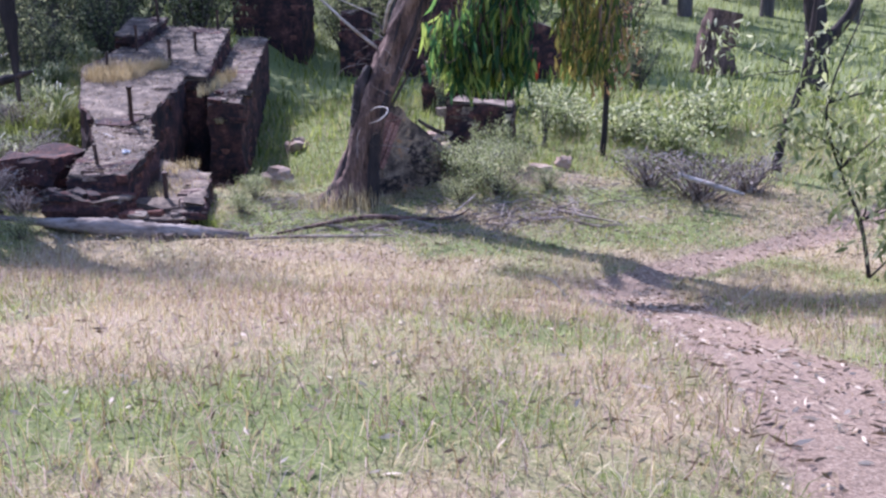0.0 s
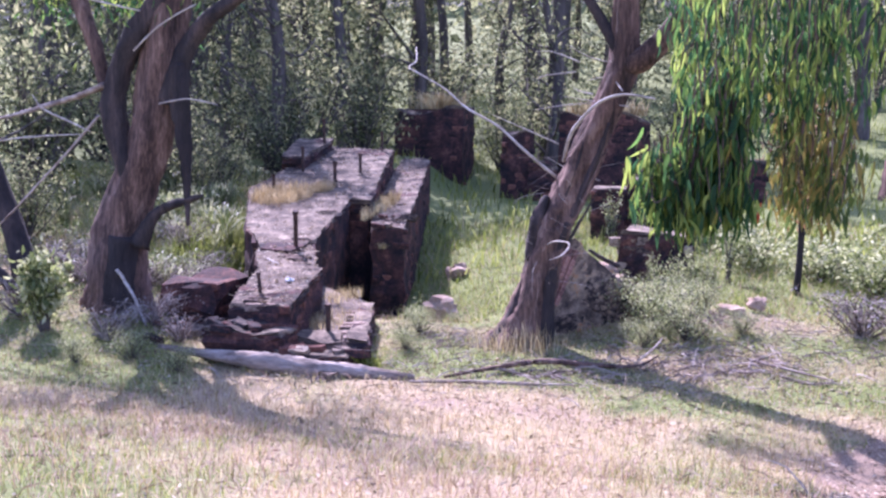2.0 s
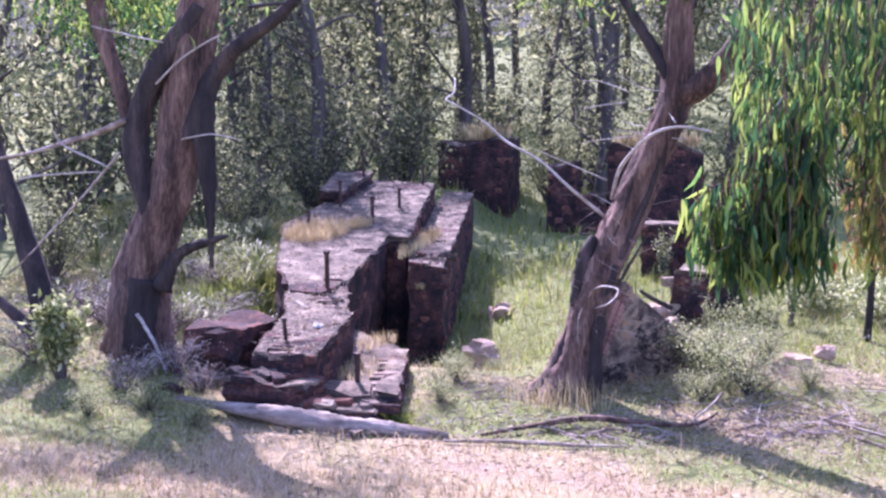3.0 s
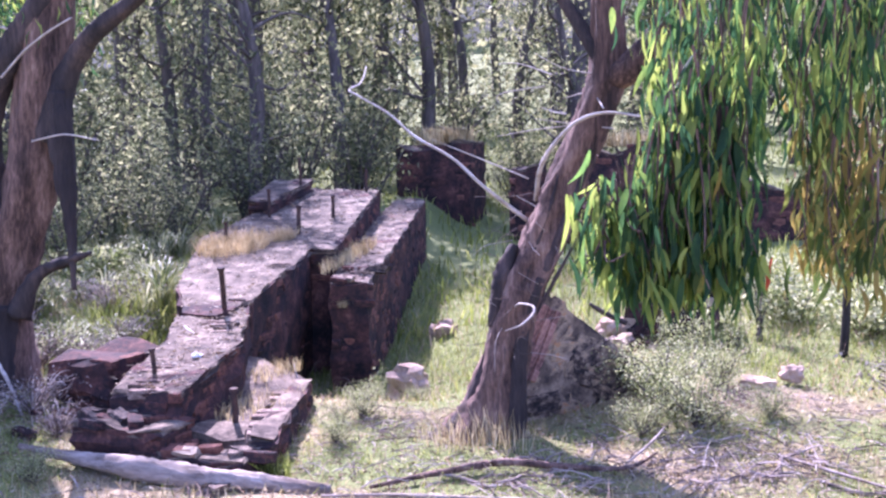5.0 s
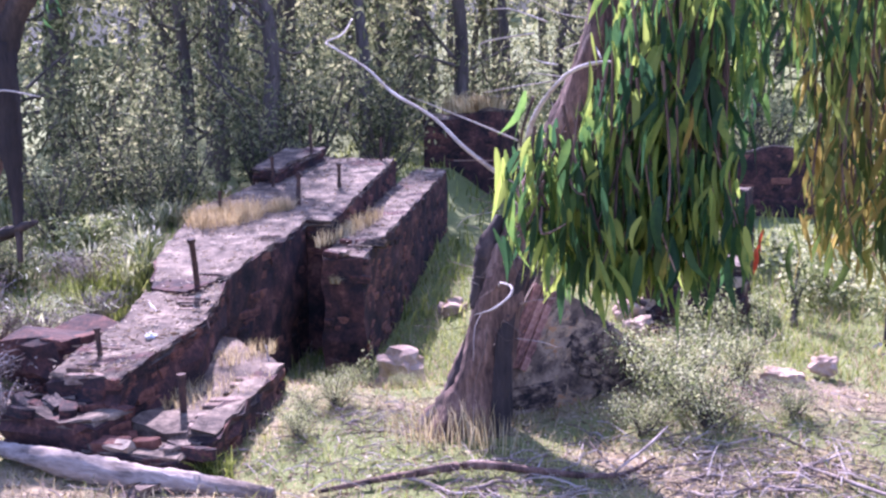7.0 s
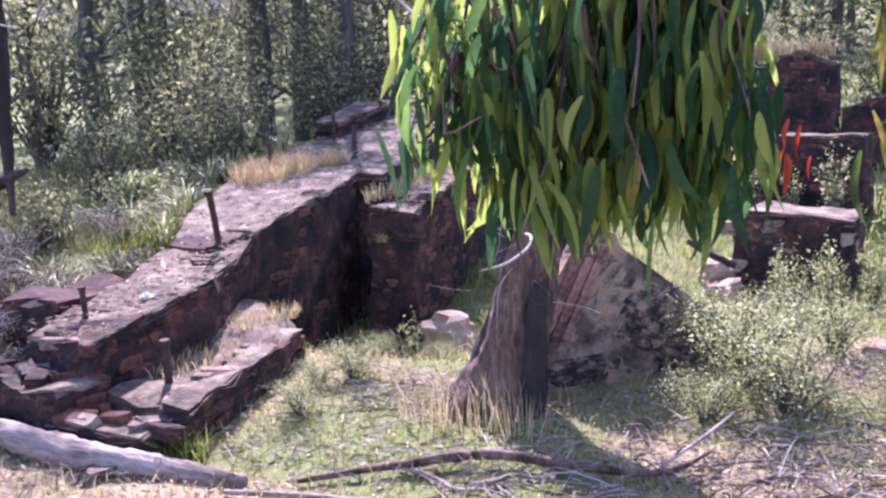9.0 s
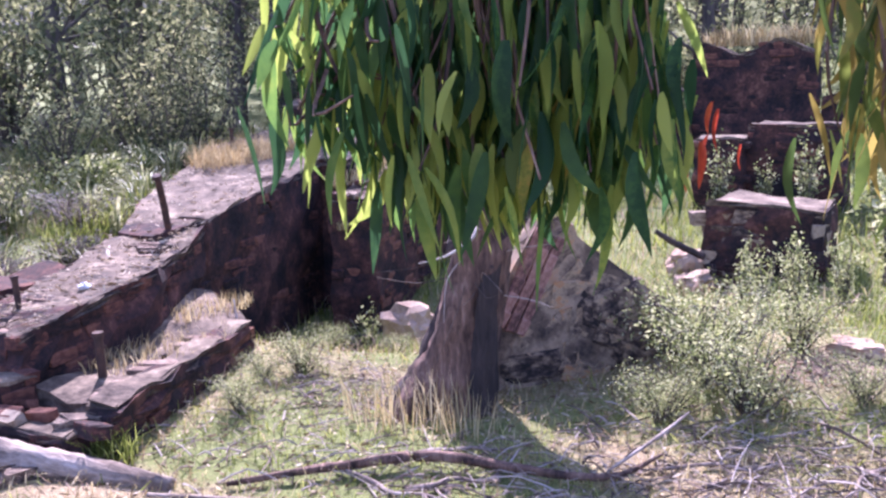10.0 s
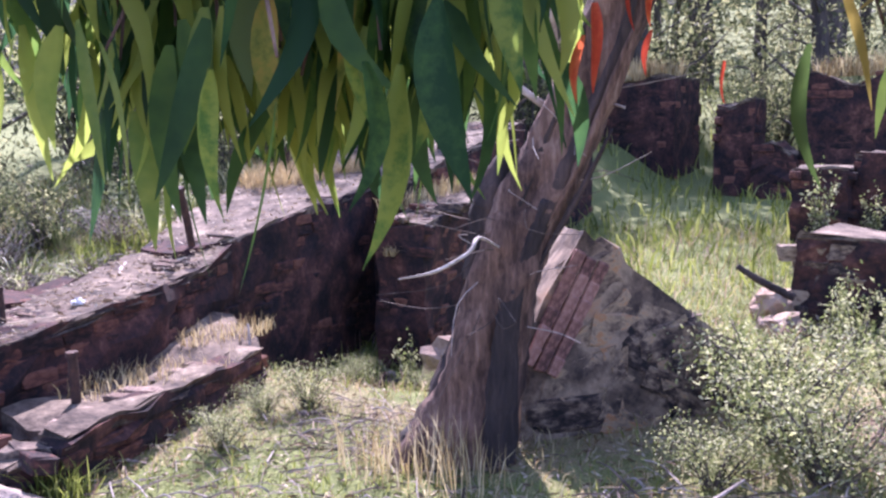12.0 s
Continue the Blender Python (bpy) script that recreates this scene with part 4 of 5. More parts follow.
def shrub(name, seed, height, width, label, leaf, n_stem=14, n_leaf=1800, size=.07, droop=.2, bark=M_BARK_GREY, group="shrubs"):
    rs = np.random.RandomState(seed)
    th = base(name, (0, 0, 0), label, "shrub", group)
    shapes, P = [], []
    for k in range(n_stem):
        a, l = rs.rand() * 6.28, rs.uniform(.3, 1)
        e = np.array((math.cos(a) * width * l * .5, math.sin(a) * width * l * .5, height * rs.uniform(.5, 1)))
        m = e * (.45, .45, .6) + rs.normal(size=3) * .06 * width
        shapes.append(tube([(rs.normal() * .03, rs.normal() * .03, -.08), m, e], [.012 * height + .004, .006 * height + .003, .002], 8, 4, 0, seed=k))
        Cc = curve_points([(0, 0, 0), m, e], 12)
        c = Cc[rs.randint(3, 12, n_leaf // n_stem)]
        P.append(c + rs.normal(size=c.shape) * (.10 * width, .10 * width, .08 * height))
    if n_stem > 30:
        tagged(link("stem", mesh("stem", *join(*shapes), True), bark, th), kind="stuff")
    else:
        for v, f in shapes:
            link("stem", mesh("stem", v, f, True), bark, th)
    P = np.concatenate(P)
    P[:, 2] = np.abs(P[:, 2]) + .01
    D = turned(rs, len(P), droop)
    V, T = leaves(P, D, rs.uniform(.6, 1.4, len(P)) * size, rs.uniform(.3, .5, len(P)) * size, rs)
    tagged(link("foliage", big_mesh("foliage", V, T), leaf, th), kind="stuff")
    return th


def place(th, x, y, s=1.0, yaw=0.0, copy=True, dz=0.0):
    m = Matrix.Translation((x, y, float(ground_z(x, y)) + dz)) @ Euler((0, 0, yaw)).to_matrix().to_4x4()
    if copy:
        o = copy_thing(th, m)
    else:
        o = th
        o.matrix_basis = m
    o.scale = (s, s, s)
    return o


rs_ = np.random.RandomState(77)
TREES = [forest_tree("forest_gum", 101, 9, "slender grey gum in the scrub forest", low_crown=.45), forest_tree("forest_gum", 102, 11, "tall grey gum with ragged crown", low_crown=.38),
         forest_tree("forest_gum", 103, 7, "young bushy gum in the scrub", low_crown=.12, density=1.2), forest_tree("forest_gum", 104, 6, "low spreading wattle in the scrub", low_crown=.08, density=1.4, size=.12)]
spots = []
for k in range(900):
    y = 20 + 34 * rs_.rand() ** 1.1
    x = rs_.uniform(-.62 * y - 4, .36 * y + 2)
    if y < 27 and -5.6 < x < 4.2 or y < 24 and x > -6.8:
        continue
    if x > 1.5 and y < 33:
        continue
    if any((x - a) ** 2 + (y - b) ** 2 < (1.5 + .02 * y) ** 2 for a, b in spots):
        continue
    spots.append((x, y))
    if len(spots) >= 90:
        break
spots += [(-10.5, 15.0), (-9.5, 20.5), (-7.6, 19.8), (-11.5, 18.5), (-12.5, 13.0), (-14, 16)]
used = [False] * 4
for x, y in spots:
    k = rs_.randint(4) if y > 22 else rs_.randint(2, 4)
    reach = math.hypot(x + 3, y - 13)
    high = (9, 11, 7, 6)[k]
    s = min(rs_.uniform(.8, 1.2), max(.4, (.95 * reach - 1.5) / high) if x < 0 else 2)
    place(TREES[k], x, y, s, rs_.rand() * 6.28, copy=used[k])
    used[k] = True

# the wood far behind, one mass of leaves
def far_woods():
    rs = np.random.RandomState(5)
    n = 9000
    a = rs.uniform(-1.25, .95, n)
    d = rs.uniform(52, 78, n)
    x, y = np.sin(a) * d, np.cos(a) * d
    z = ground_z(x, np.maximum(y, 20)) + rs.rand(n) ** 1.5 * 13
    z += 2.0 * wobble(x, y, .25)
    P = np.stack([x, y, z], 1) + rs.normal(size=(n, 3)) * .4
    V, T = leaves(P, turned(rs, n, .5), rs.uniform(.5, 1.1, n), rs.uniform(.25, .5, n), rs)
    tagged(link("far_woods", big_mesh("far_woods", V, T), M_FOREST), "far hillside of olive-green gum forest", "forest", kind="stuff")


far_woods()


def glow_backdrop():
    """Horizon backdrop for the wooded hillside; it glows to paint haze between the trees."""
    m = bpy.data.materials.new("glowing painted haze")
    m.use_nodes = True
    nt = m.node_tree
    co = nt.nodes.new("ShaderNodeTexCoord")
    mp = nt.nodes.new("ShaderNodeMapping")
    mp.inputs["Scale"].default_value = (1, 1, .5)
    n1 = node(nt, "ShaderNodeTexNoise", Scale=.35, Detail=8.0, Roughness=.7)
    rp = nt.nodes.new("ShaderNodeValToRGB")
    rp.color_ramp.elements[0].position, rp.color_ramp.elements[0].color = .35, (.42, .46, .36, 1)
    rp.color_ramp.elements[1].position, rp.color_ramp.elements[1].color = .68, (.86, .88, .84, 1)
    # own glow, added to lift the dark gaps in the forest
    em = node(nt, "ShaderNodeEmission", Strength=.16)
    nt.links.new(co.outputs["Object"], mp.inputs[0])
    nt.links.new(mp.outputs[0], n1.inputs["Vector"])
    nt.links.new(n1.outputs[0], rp.inputs[0])
    nt.links.new(rp.outputs[0], em.inputs[0])
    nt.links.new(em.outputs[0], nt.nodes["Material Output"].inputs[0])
    V, F = [], []
    A = np.linspace(-1.5, 1.3, 120)
    for k, a in enumerate(A):
        x, y = 88 * math.sin(a), 88 * math.cos(a)
        top = 27 + 3.5 * float(wobble(x, y, .12, 3)) + 1.5 * float(wobble(x, y, .6, 5))
        V += [(x, y, -6), (x, y, top)]
        if k:
            F.append((2 * k - 2, 2 * k, 2 * k + 1, 2 * k - 1))
    tagged(link("backdrop", mesh("backdrop", V, F), m), "glowing backdrop that paints haze over a distant wooded hillside", "hillside", kind="structure")


glow_backdrop()

# ---- undergrowth and litter ----
BUSH = shrub("low_bush", 201, .62, 1.15, "leafy pale green weed bush", M_SHRUB, 29, 2600, .034)
place(BUSH, .12, 12.35, .82, 0, False)
for x, y, s in [(.35, 12.05, .7), (-.1, 12.75, .8), (.5, 12.9, .6), (-2.6, 12.7, .3), (-2.4, 12.0, .42), (-2.2, 12.9, .25), (-.05, 11.9, .5), (-2.35, 11.3, .34), (-2.5, 11.75, .30), (-4.1, 10.0, .36), (-4.7, 10.2, .45), (-5.1, 9.9, .4), (.9, 12.3, .4)]:
    place(BUSH, x, y, s, x * 9)
HERB = shrub("tall_weed", 202, 1.0, .35, "upright green weed beside the block", M_SHRUB, 10, 420, .06, -.6, group="weeds")
place(HERB, .25, 14.5, .5, 0, False)
for x, y, s in [(-.1, 14.8, .45), (.6, 14.8, .5), (.45, 14.2, .45), (-.75, 17.2, .8), (.1, 17.1, .9), (-2.85, 13.6, .5), (.9, 15.4, .8), (-.3, 17.3, .6), (.2, 13.7, .55), (.4, 13.9, .6), (.0, 14.0, .5), (.65, 14.3, .6)]:
    place(HERB, x, y, s, x * 7)
SILVER = shrub("silver_shrub", 203, .75, .55, "upright feathery pale green shrub by the forked gum", M_SHRUB, 24, 1500, .10, -1.3)
place(SILVER, -5.95, 10.65, 1.0, 0, False)
FERN = shrub("bracken", 204, .5, 1.2, "pale bracken fronds in sunlight", M_SHRUB, 16, 1100, .08, .1)
place(FERN, 1.3, 16.2, 1.0, 0, False)
for x, y, s in [(2.0, 15.6, 1.1), (2.7, 14.9, 1.0), (3.2, 16.2, 1.2), (1.0, 17.4, .9), (-6.9, 14.6, .8)]:
    place(FERN, x, y, s, x * 5)
DARK = shrub("scrub_bush", 205, 2.0, 2.2, "dense olive scrub bush", M_FOREST, 26, 1500, .11, .3)
first = True
for x, y, s in [(-8.3, 17.5, .9), (-7.0, 16.6, .6), (-7.1, 18.9, .8), (-9.5, 12.2, 1.0), (-7.2, 20.5, 1.2), (-6.6, 22.5, 1.1), (-10.5, 16.5, 1.3), (-9.3, 23.0, 1.3), (-3.9, 28.5, 1.1), (-1.5, 27.5, 1.1), (.5, 26.5, 1.0), (-6, 28, 1.3), (3.0, 27.5, 1.2), (-12, 21, 1.4), (-8.2, 27, 1.4), (-11.5, 26, 1.5), (2.8, 20.5, .6), (-12.5, 11, 1.2), (-4.2, 27.0, .8), (-7.6, 14.9, .55), (-8.4, 13.6, .6), (-7.0, 15.9, .5), (-8.0, 16.4, .7), (-6.9, 13.4, .35)]:
    place(DARK, x, y, s, x * 3, copy=not first)
    first = False
DEADB = shrub("dead_bush", 206, .55, 1.5, "grey heap of dead branches", M_TWIG, 60, 600, .05, 0, M_TWIG)
place(DEADB, 2.6, 12.2, 1.0, 0, False)
for x, y, s in [(2.1, 12.7, .8), (3.2, 12.6, .8), (-5.2, 10.6, .6), (-4.8, 12.6, .5), (-6.1, 11.9, .8), (-5.4, 12.9, .6), (-6.0, 13.6, .7), (-4.9, 11.6, .5), (-5.3, 12.1, .6), (-4.6, 10.9, .45), (-5.0, 11.1, .55), (-6.4, 10.9, .7), (-5.7, 12.0, .7), (-4.6, 12.0, .45), (-6.9, 11.9, .9), (-6.6, 12.7, .8)]:
    place(DEADB, x, y, s, x * 3)
def sapling(name, at, pts, radii, label, leaf, clumps, n, size, seed):
    th = base(name, (0, 0, 0), label, "sapling")
    rs = np.random.RandomState(seed)
    limb("stem", pts, radii, M_BARK_DARK, th, 18, 8, .12, 0, seed)
    shapes, P = [], []
    for c, r in clumps:
        i = np.argmin([abs(p[2] - c[2] + .2) for p in pts])
        shapes.append(tube([pts[i], lerp(np.array(pts[i]), np.array(c), .6) + rs.normal(size=3) * .05, c], [.01, .007, .003], 8, 5, 0))
        P.append(np.array(c) + rs.normal(size=(n, 3)) * r)
    for v, f in shapes:
        link("branch", mesh("branch", v, f, True), M_BARK_DARK, th)
    P = np.concatenate(P)
    V, T = leaves(P, turned(rs, len(P), 1.2), rs.uniform(.7, 1.4, len(P)) * size, rs.uniform(.2, .35, len(P)) * size, rs)
    tagged(link("foliage", big_mesh("foliage", V, T), leaf, th), kind="stuff")


sapling("sapling", 0, [(1.71, 14.83, .2), (1.72, 14.8, .9), (1.68, 14.7, 1.8), (1.6, 14.6, 3.0)], [.05, .04, .035, .02], "sapling with withered brown leaves", M_LEAF_BROWN,
        [((1.7, 14.7, 1.35), .14), ((1.8, 14.7, 1.7), .16), ((1.6, 14.6, 2.0), .18), ((1.75, 14.6, 2.4), .2)], 90, .13, 1)
sapling("sapling", 0, [(3.7, 13.4, .3), (3.75, 13.4, .8), (3.95, 13.5, 1.5), (4.0, 13.5, 2.6)], [.06, .05, .045, .02], "dark sapling with sparse green leaves", M_SHRUB,
        [((3.4, 13.2, 1.6), .2), ((3.0, 13.0, 1.4), .2), ((3.6, 13.2, 1.1), .2), ((4.1, 13.4, 1.8), .22), ((2.9, 13.2, 1.8), .2)], 60, .12, 2)
sapling("sapling", 0, [(3.36, 9.07, .15), (3.25, 9.1, .6), (3.05, 9.1, 1.0), (2.9, 9.1, 1.5), (3.1, 9.1, 2.2)], [.018, .015, .012, .01, .004], "thin leafy sapling beside the path", M_SHRUB,
        [((3.0, 9.0, 1.2), .15), ((2.85, 9.1, 1.45), .12), ((3.2, 9.0, .95), .14), ((3.4, 9.0, .7), .14), ((3.35, 9.1, 1.6), .2), ((2.7, 9.1, 1.3), .1), ((3.3, 9.0, 1.3), .2), ((3.55, 9.1, 1.0), .18), ((3.5, 9.0, .5), .16), ((3.2, 9.2, 1.75), .22)], 85, .12, 3)
TREE_R = base("burnt_tree", (0, 0, 0), "dark burnt tree trunk among grass", "tree")
limb("trunk", [(6.2, 21.0, .5), (6.25, 21, 1.6), (6.0, 21, 3.0), (6.1, 21, 6)], [.3, .22, .18, .08], M_BARK_DARK, TREE_R, 24, 12, seed=31)
limb("limb", [(6.25, 21, 1.5), (6.8, 21, 2.2), (7.2, 21, 3.4)], [.14, .1, .05], M_BARK_DARK, TREE_R, 14, 9, seed=32)
MOUND = base("red_stump", (0, 0, 0), "broad reddish broken tree stump", "stump")
limb("trunk", [(4.9, 24.0, .5), (4.85, 24.0, 1.3), (5.0, 24.0, 2.2)], [.55, .42, .36], M_BARK, MOUND, 20, 16, .14, .08, 33)

# fallen timber
def fallen(name, pts, radii, label, mat=M_DEAD, seed=0, seg=12):
    v, f = tube(pts, radii, 72, seg, .13, .06, seed)
    tagged(link(name, mesh(name, v, f, True), mat), label, "fallen log", "fallen timber")


fallen("fallen_log", [(-4.5, 10.34, .12), (-3.9, 10.26, .10), (-3.4, 10.18, .10), (-2.9, 10.17, .07), (-2.4, 10.25, .04), (-2.0, 10.36, -.01)], [.02, .05, .085, .09, .075, .05], "pale bleached fallen log on the ground", M_LOG, seed=1)
fallen("fallen_branch", [(-1.75, 10.45, .02), (-1.35, 10.75, .06), (-.95, 11.0, .09), (-.5, 11.05, .08), (-.1, 11.1, .09), (.1, 11.3, .16)], [.012, .022, .028, .022, .015, .006], "dark fallen branch at the gum's foot", M_BARK, 2)
fallen("fallen_branch", [(-2.0, 10.2, .02), (-1.5, 10.32, .03), (-1.0, 10.4, .03), (-.6, 10.5, .03)], [.012, .018, .018, .006], "grey fallen branch in litter", M_LOG, 3, 8)
fallen("fallen_branch", [(2.3, 12.0, .45), (2.6, 11.85, .38), (2.95, 11.7, .30)], [.025, .03, .02], "bleached branch on the dead bush", M_DEAD, 4, 8)
fallen("fallen_branch", [(-.5, 15.25, .40), (-.75, 15.2, .52), (-.9, 15.15, .62)], [.03, .03, .02], "dark stick leaning on stones", M_BARK_DARK, 5, 8)
fallen("fallen_branch", [(-3.2, 12.35, .40), (-3.12, 12.3, .2), (-2.95, 12.25, -.02)], [.006, .009, .01], "thin bleached stick leaning on the kerb", M_DEAD, 6, 6)
fallen("fallen_branch", [(.9, 11.6, .12), (1.2, 11.4, .10), (1.6, 11.1, .09)], [.008, .013, .007], "pale fallen branch in litter", M_TWIG, 7, 8)
fallen("fallen_branch", [(-.1, 11.1, .12), (.05, 11.4, .2), (.12, 11.75, .22)], [.006, .010, .005], "grey fallen branch by the bush", M_TWIG, 8, 8)
fallen("fallen_branch", [(-4.65, 12.9, .75), (-4.3, 12.3, .72), (-4.0, 12.0, .70)], [.012, .016, .01], "bleached stick on the wall top", M_DEAD, 9, 6)


def stick(x, y, length, yaw, r, seed, label, mat):
    """A crooked fallen stick with side shoots, lying on the ground."""
    rs = np.random.RandomState(seed)
    th = base("fallen_stick", (0, 0, 0), label, "stick", "fallen sticks")
    d, n = np.array((math.cos(yaw), math.sin(yaw))), np.array((-math.sin(yaw), math.cos(yaw)))
    pts = []
    for t in np.linspace(-.5, .5, 6):
        p = np.array((x, y)) + d * length * t + n * rs.normal() * .05 * length
        pts.append((p[0], p[1], float(ground_z(*p)) + r + .03 * length * rs.rand()))
    limb("stem", pts, [r * .7, r, r * .95, r * .8, r * .6, r * .3], mat, th, 36, 8, .2, .05, seed)
    for k in range(rs.randint(1, 4)):
        o = np.array(pts[rs.randint(1, 5)])
        a = yaw + rs.choice((-1, 1)) * rs.uniform(.5, 1.0)
        l = length * rs.uniform(.2, .45)
        e = o + np.array((math.cos(a) * l, math.sin(a) * l, rs.uniform(.0, .3) * l))
        limb("shoot", [o, (o + e) / 2 + rs.normal(size=3) * .06 * l, e], [r * .55, r * .4, r * .15], mat, th, 14, 6, .2, 0, seed + k)


rs_ = np.random.RandomState(515)
for k in range(18):
    x, y = (rs_.uniform(-1.5, .1), rs_.uniform(10.55, 11.25)) if k < 8 else (rs_.uniform(.1, 1.5), rs_.uniform(11.0, 12.0))
    stick(x, y, rs_.uniform(.3, .75), rs_.uniform(-1.0, 1.1), rs_.uniform(.005, .014), 700 + k, ("grey-brown", "weathered grey", "pale brown")[k % 3] + " crooked stick lying in the litter", (M_TWIG, M_LOG, M_TWIG)[k % 3])


def twig_litter():
    rs = np.random.RandomState(9)
    shapes = []
    areas = [(-.8, 10.9, 1.6, .5, 420), (.5, 11.5, .9, .6, 420), (1.4, 12.0, 1.2, .7, 220), (-1.9, 11.9, .5, .4, 130), (-3, 9.9, 1.8, .6, 90), (-2.2, 11.6, .9, .4, 110), (-5.2, 11.0, 1.0, .8, 110), (0, 8.6, 3, 1, 16), (2.4, 12.3, .7, .5, 60), (-.5, 5.5, 2, 1.6, 4), (1.2, 7.0, 1.2, 1.2, 40)]
    for cx, cy, sx, sy, n in areas:
        for k in range(n):
            x, y = cx + rs.normal() * sx * .6, cy + rs.normal() * sy * .6
            a, l = rs.rand() * 6.28, .06 + .36 * rs.rand() ** 1.8
            z = float(ground_z(x, y)) + rs.uniform(.003, .035)
            d = np.array((math.cos(a) * l, math.sin(a) * l, rs.normal() * .12 * l))
            p = np.array((x, y, z))
            m = p + d * .5 + rs.normal(size=3) * .06 * l + (0, 0, .02)
            r = .0018 + .005 * rs.rand() ** 2
            shapes.append(tube([p, m, p + d], [r, r * .8, r * .4], 5, 4, .1, seed=k))
    v, f = join(*shapes)
    tagged(link("fallen_twigs", mesh("fallen_twigs", v, f), M_TWIG), "fallen grey twigs and sticks", "twigs", kind="stuff")


twig_litter()


def leaf_litter():
    rs = np.random.RandomState(10)
    n = 62000
    x, y = rs.uniform(-8, 5.5, n), 2.5 + 13 * rs.rand(n)
    keep = rs.rand(n) < .28 + .8 * dirt_at(x, y) + .7 * np.exp(-((y - 10.9) / 1.2) ** 2) + .6 * np.exp(-((x - .8) / 1.4) ** 2 - ((y - 11.4) / .9) ** 2)
    x, y = x[keep], y[keep]
    P = np.stack([x, y, ground_z(x, y) + .006 + .012 * rs.rand(len(x))], 1)
    D = turned(rs, len(P)) * (1, 1, .12)
    D /= np.linalg.norm(D, axis=1)[:, None]
    V, T = leaves(P, D, .025 + .06 * rs.rand(len(P)) ** 1.4, rs.uniform(.008, .017, len(P)), rs, .05)
    tagged(link("leaf_litter", big_mesh("leaf_litter", V, T), M_LITTER), "dry curled gum leaves on the ground", "leaf litter", kind="stuff")
    Q = []
    for plan, zf, m in ((W_PLAN, lambda X, Y: top_z(Y) + .03, 1300), (F_PLAN, lambda X, Y: .53 + .13 * (Y - 10.7), 500), (P_PLAN, lambda X, Y: .87 + .12 * (Y - 14.4), 500)):
        A = np.array(plan)
        X, Y = rs.uniform(A[:, 0].min(), A[:, 0].max(), m * 3), rs.uniform(A[:, 1].min(), A[:, 1].max(), m * 3)
        inside = np.zeros(len(X), bool)
        for (x1, y1), (x2, y2) in zip(A, np.roll(A, -1, 0)):
            inside ^= ((y1 > Y) != (y2 > Y)) & (X < (x2 - x1) * (Y - y1) / (y2 - y1 + 1e-9) + x1)
        X, Y = X[inside][:m], Y[inside][:m]
        Q.append(np.stack([X, Y, zf(X, Y) + .012], 1))
    P = np.concatenate(Q)
    D = turned(rs, len(P)) * (1, 1, .2)
    D /= np.linalg.norm(D, axis=1)[:, None]
    V, T = leaves(P, D, rs.uniform(.03, .08, len(P)), rs.uniform(.008, .016, len(P)), rs, .08)
    tagged(link("leaf_litter", big_mesh("wall_litter", V, T), M_LITTER), "dry leaves strewn over the wall tops", "leaf litter", kind="stuff")


leaf_litter()


def in_ruin(x, y):
    hit = np.zeros(len(x), bool)
    for plan in (W_PLAN, F_PLAN, P_PLAN):
        A = np.array(plan)
        inside = np.zeros(len(x), bool)
        for (x1, y1), (x2, y2) in zip(A, np.roll(A, -1, 0)):
            inside ^= ((y1 > y) != (y2 > y)) & (x < (x2 - x1) * (y - y1) / (y2 - y1 + 1e-9) + x1)
        hit |= inside
    return hit


def grasses():
    rs = np.random.RandomState(11)
    n = 230000
    y = 2.4 + 17 * rs.rand(n) ** 1.25
    x = .2 + (rs.rand(n) - .58) * (3.2 + .95 * y)
    g, d = green_at(x, y), dirt_at(x, y)
    keep = (rs.rand(n) > d * 1.15) & ~in_ruin(x, y)
    keep &= rs.rand(n) < .45 + .55 * (wobble(x, y, 3.7, 7) * .5 + .5)
    x, y, g = x[keep], y[keep], g[keep]
    P = np.stack([x, y, ground_z(x, y) - .01], 1)
    pick = rs.rand(len(x))
    green = pick < g * .78
    pink = ~green & (pick > .9 - .25 * smooth(10, 7, y))
    dry = ~green & ~pink
    h = (.035 + .08 * rs.rand(len(x)) ** 2) * (1 + .9 * smooth(12.5, 14, y))
    w = .0026 + .0004 * y
    for m, name, mat, label, hs in ((green, "green_grass", M_GRASS, "soft green grass tufts", 1.15), (dry, "dry_grass", M_DRY, "short dry straw-coloured grass", 1.2), (pink, "seeding_grass", M_PINK, "pinkish fine seeding grass", 1.7)):
        V, T = blades(P[m], h[m] * hs, w[m] * (.7 if name == "seeding_grass" else 1.0), rs, 1.5)
        tagged(link(name, big_mesh(name, V, T), mat), label, "grass", kind="stuff")
    n = 42000
    x, y = rs.uniform(-9, 7, n), rs.uniform(-3, 10, n)
    keep = rs.rand(n) > dirt_at(x, y) * 1.2
    x, y = x[keep], y[keep]
    P = np.stack([x, y, ground_z(x, y) - .01], 1)
    V, T = blades(P, .05 + .1 * rs.rand(len(x)) ** 2, np.full(len(x), .006), rs, .9)
    tagged(link("dry_grass", big_mesh("wide_grass", V, T), M_DRY), "short dry straw-coloured grass", "grass", kind="stuff")
    n = 9000
    y = rs.uniform(16, 40, n)
    x = rs.uniform(-.35, .6, n) * y
    keep = ~in_ruin(x, y)
    x, y = x[keep], y[keep]
    P = np.stack([x, y, ground_z(x, y)], 1)
    V, T = blades(P, rs.uniform(.15, .4, len(x)), np.full(len(x), .03), rs, .8)
    tagged(link("green_grass", big_mesh("far_grass", V, T), M_GRASS), "longer green grass on the slope", "grass", kind="stuff")


grasses()


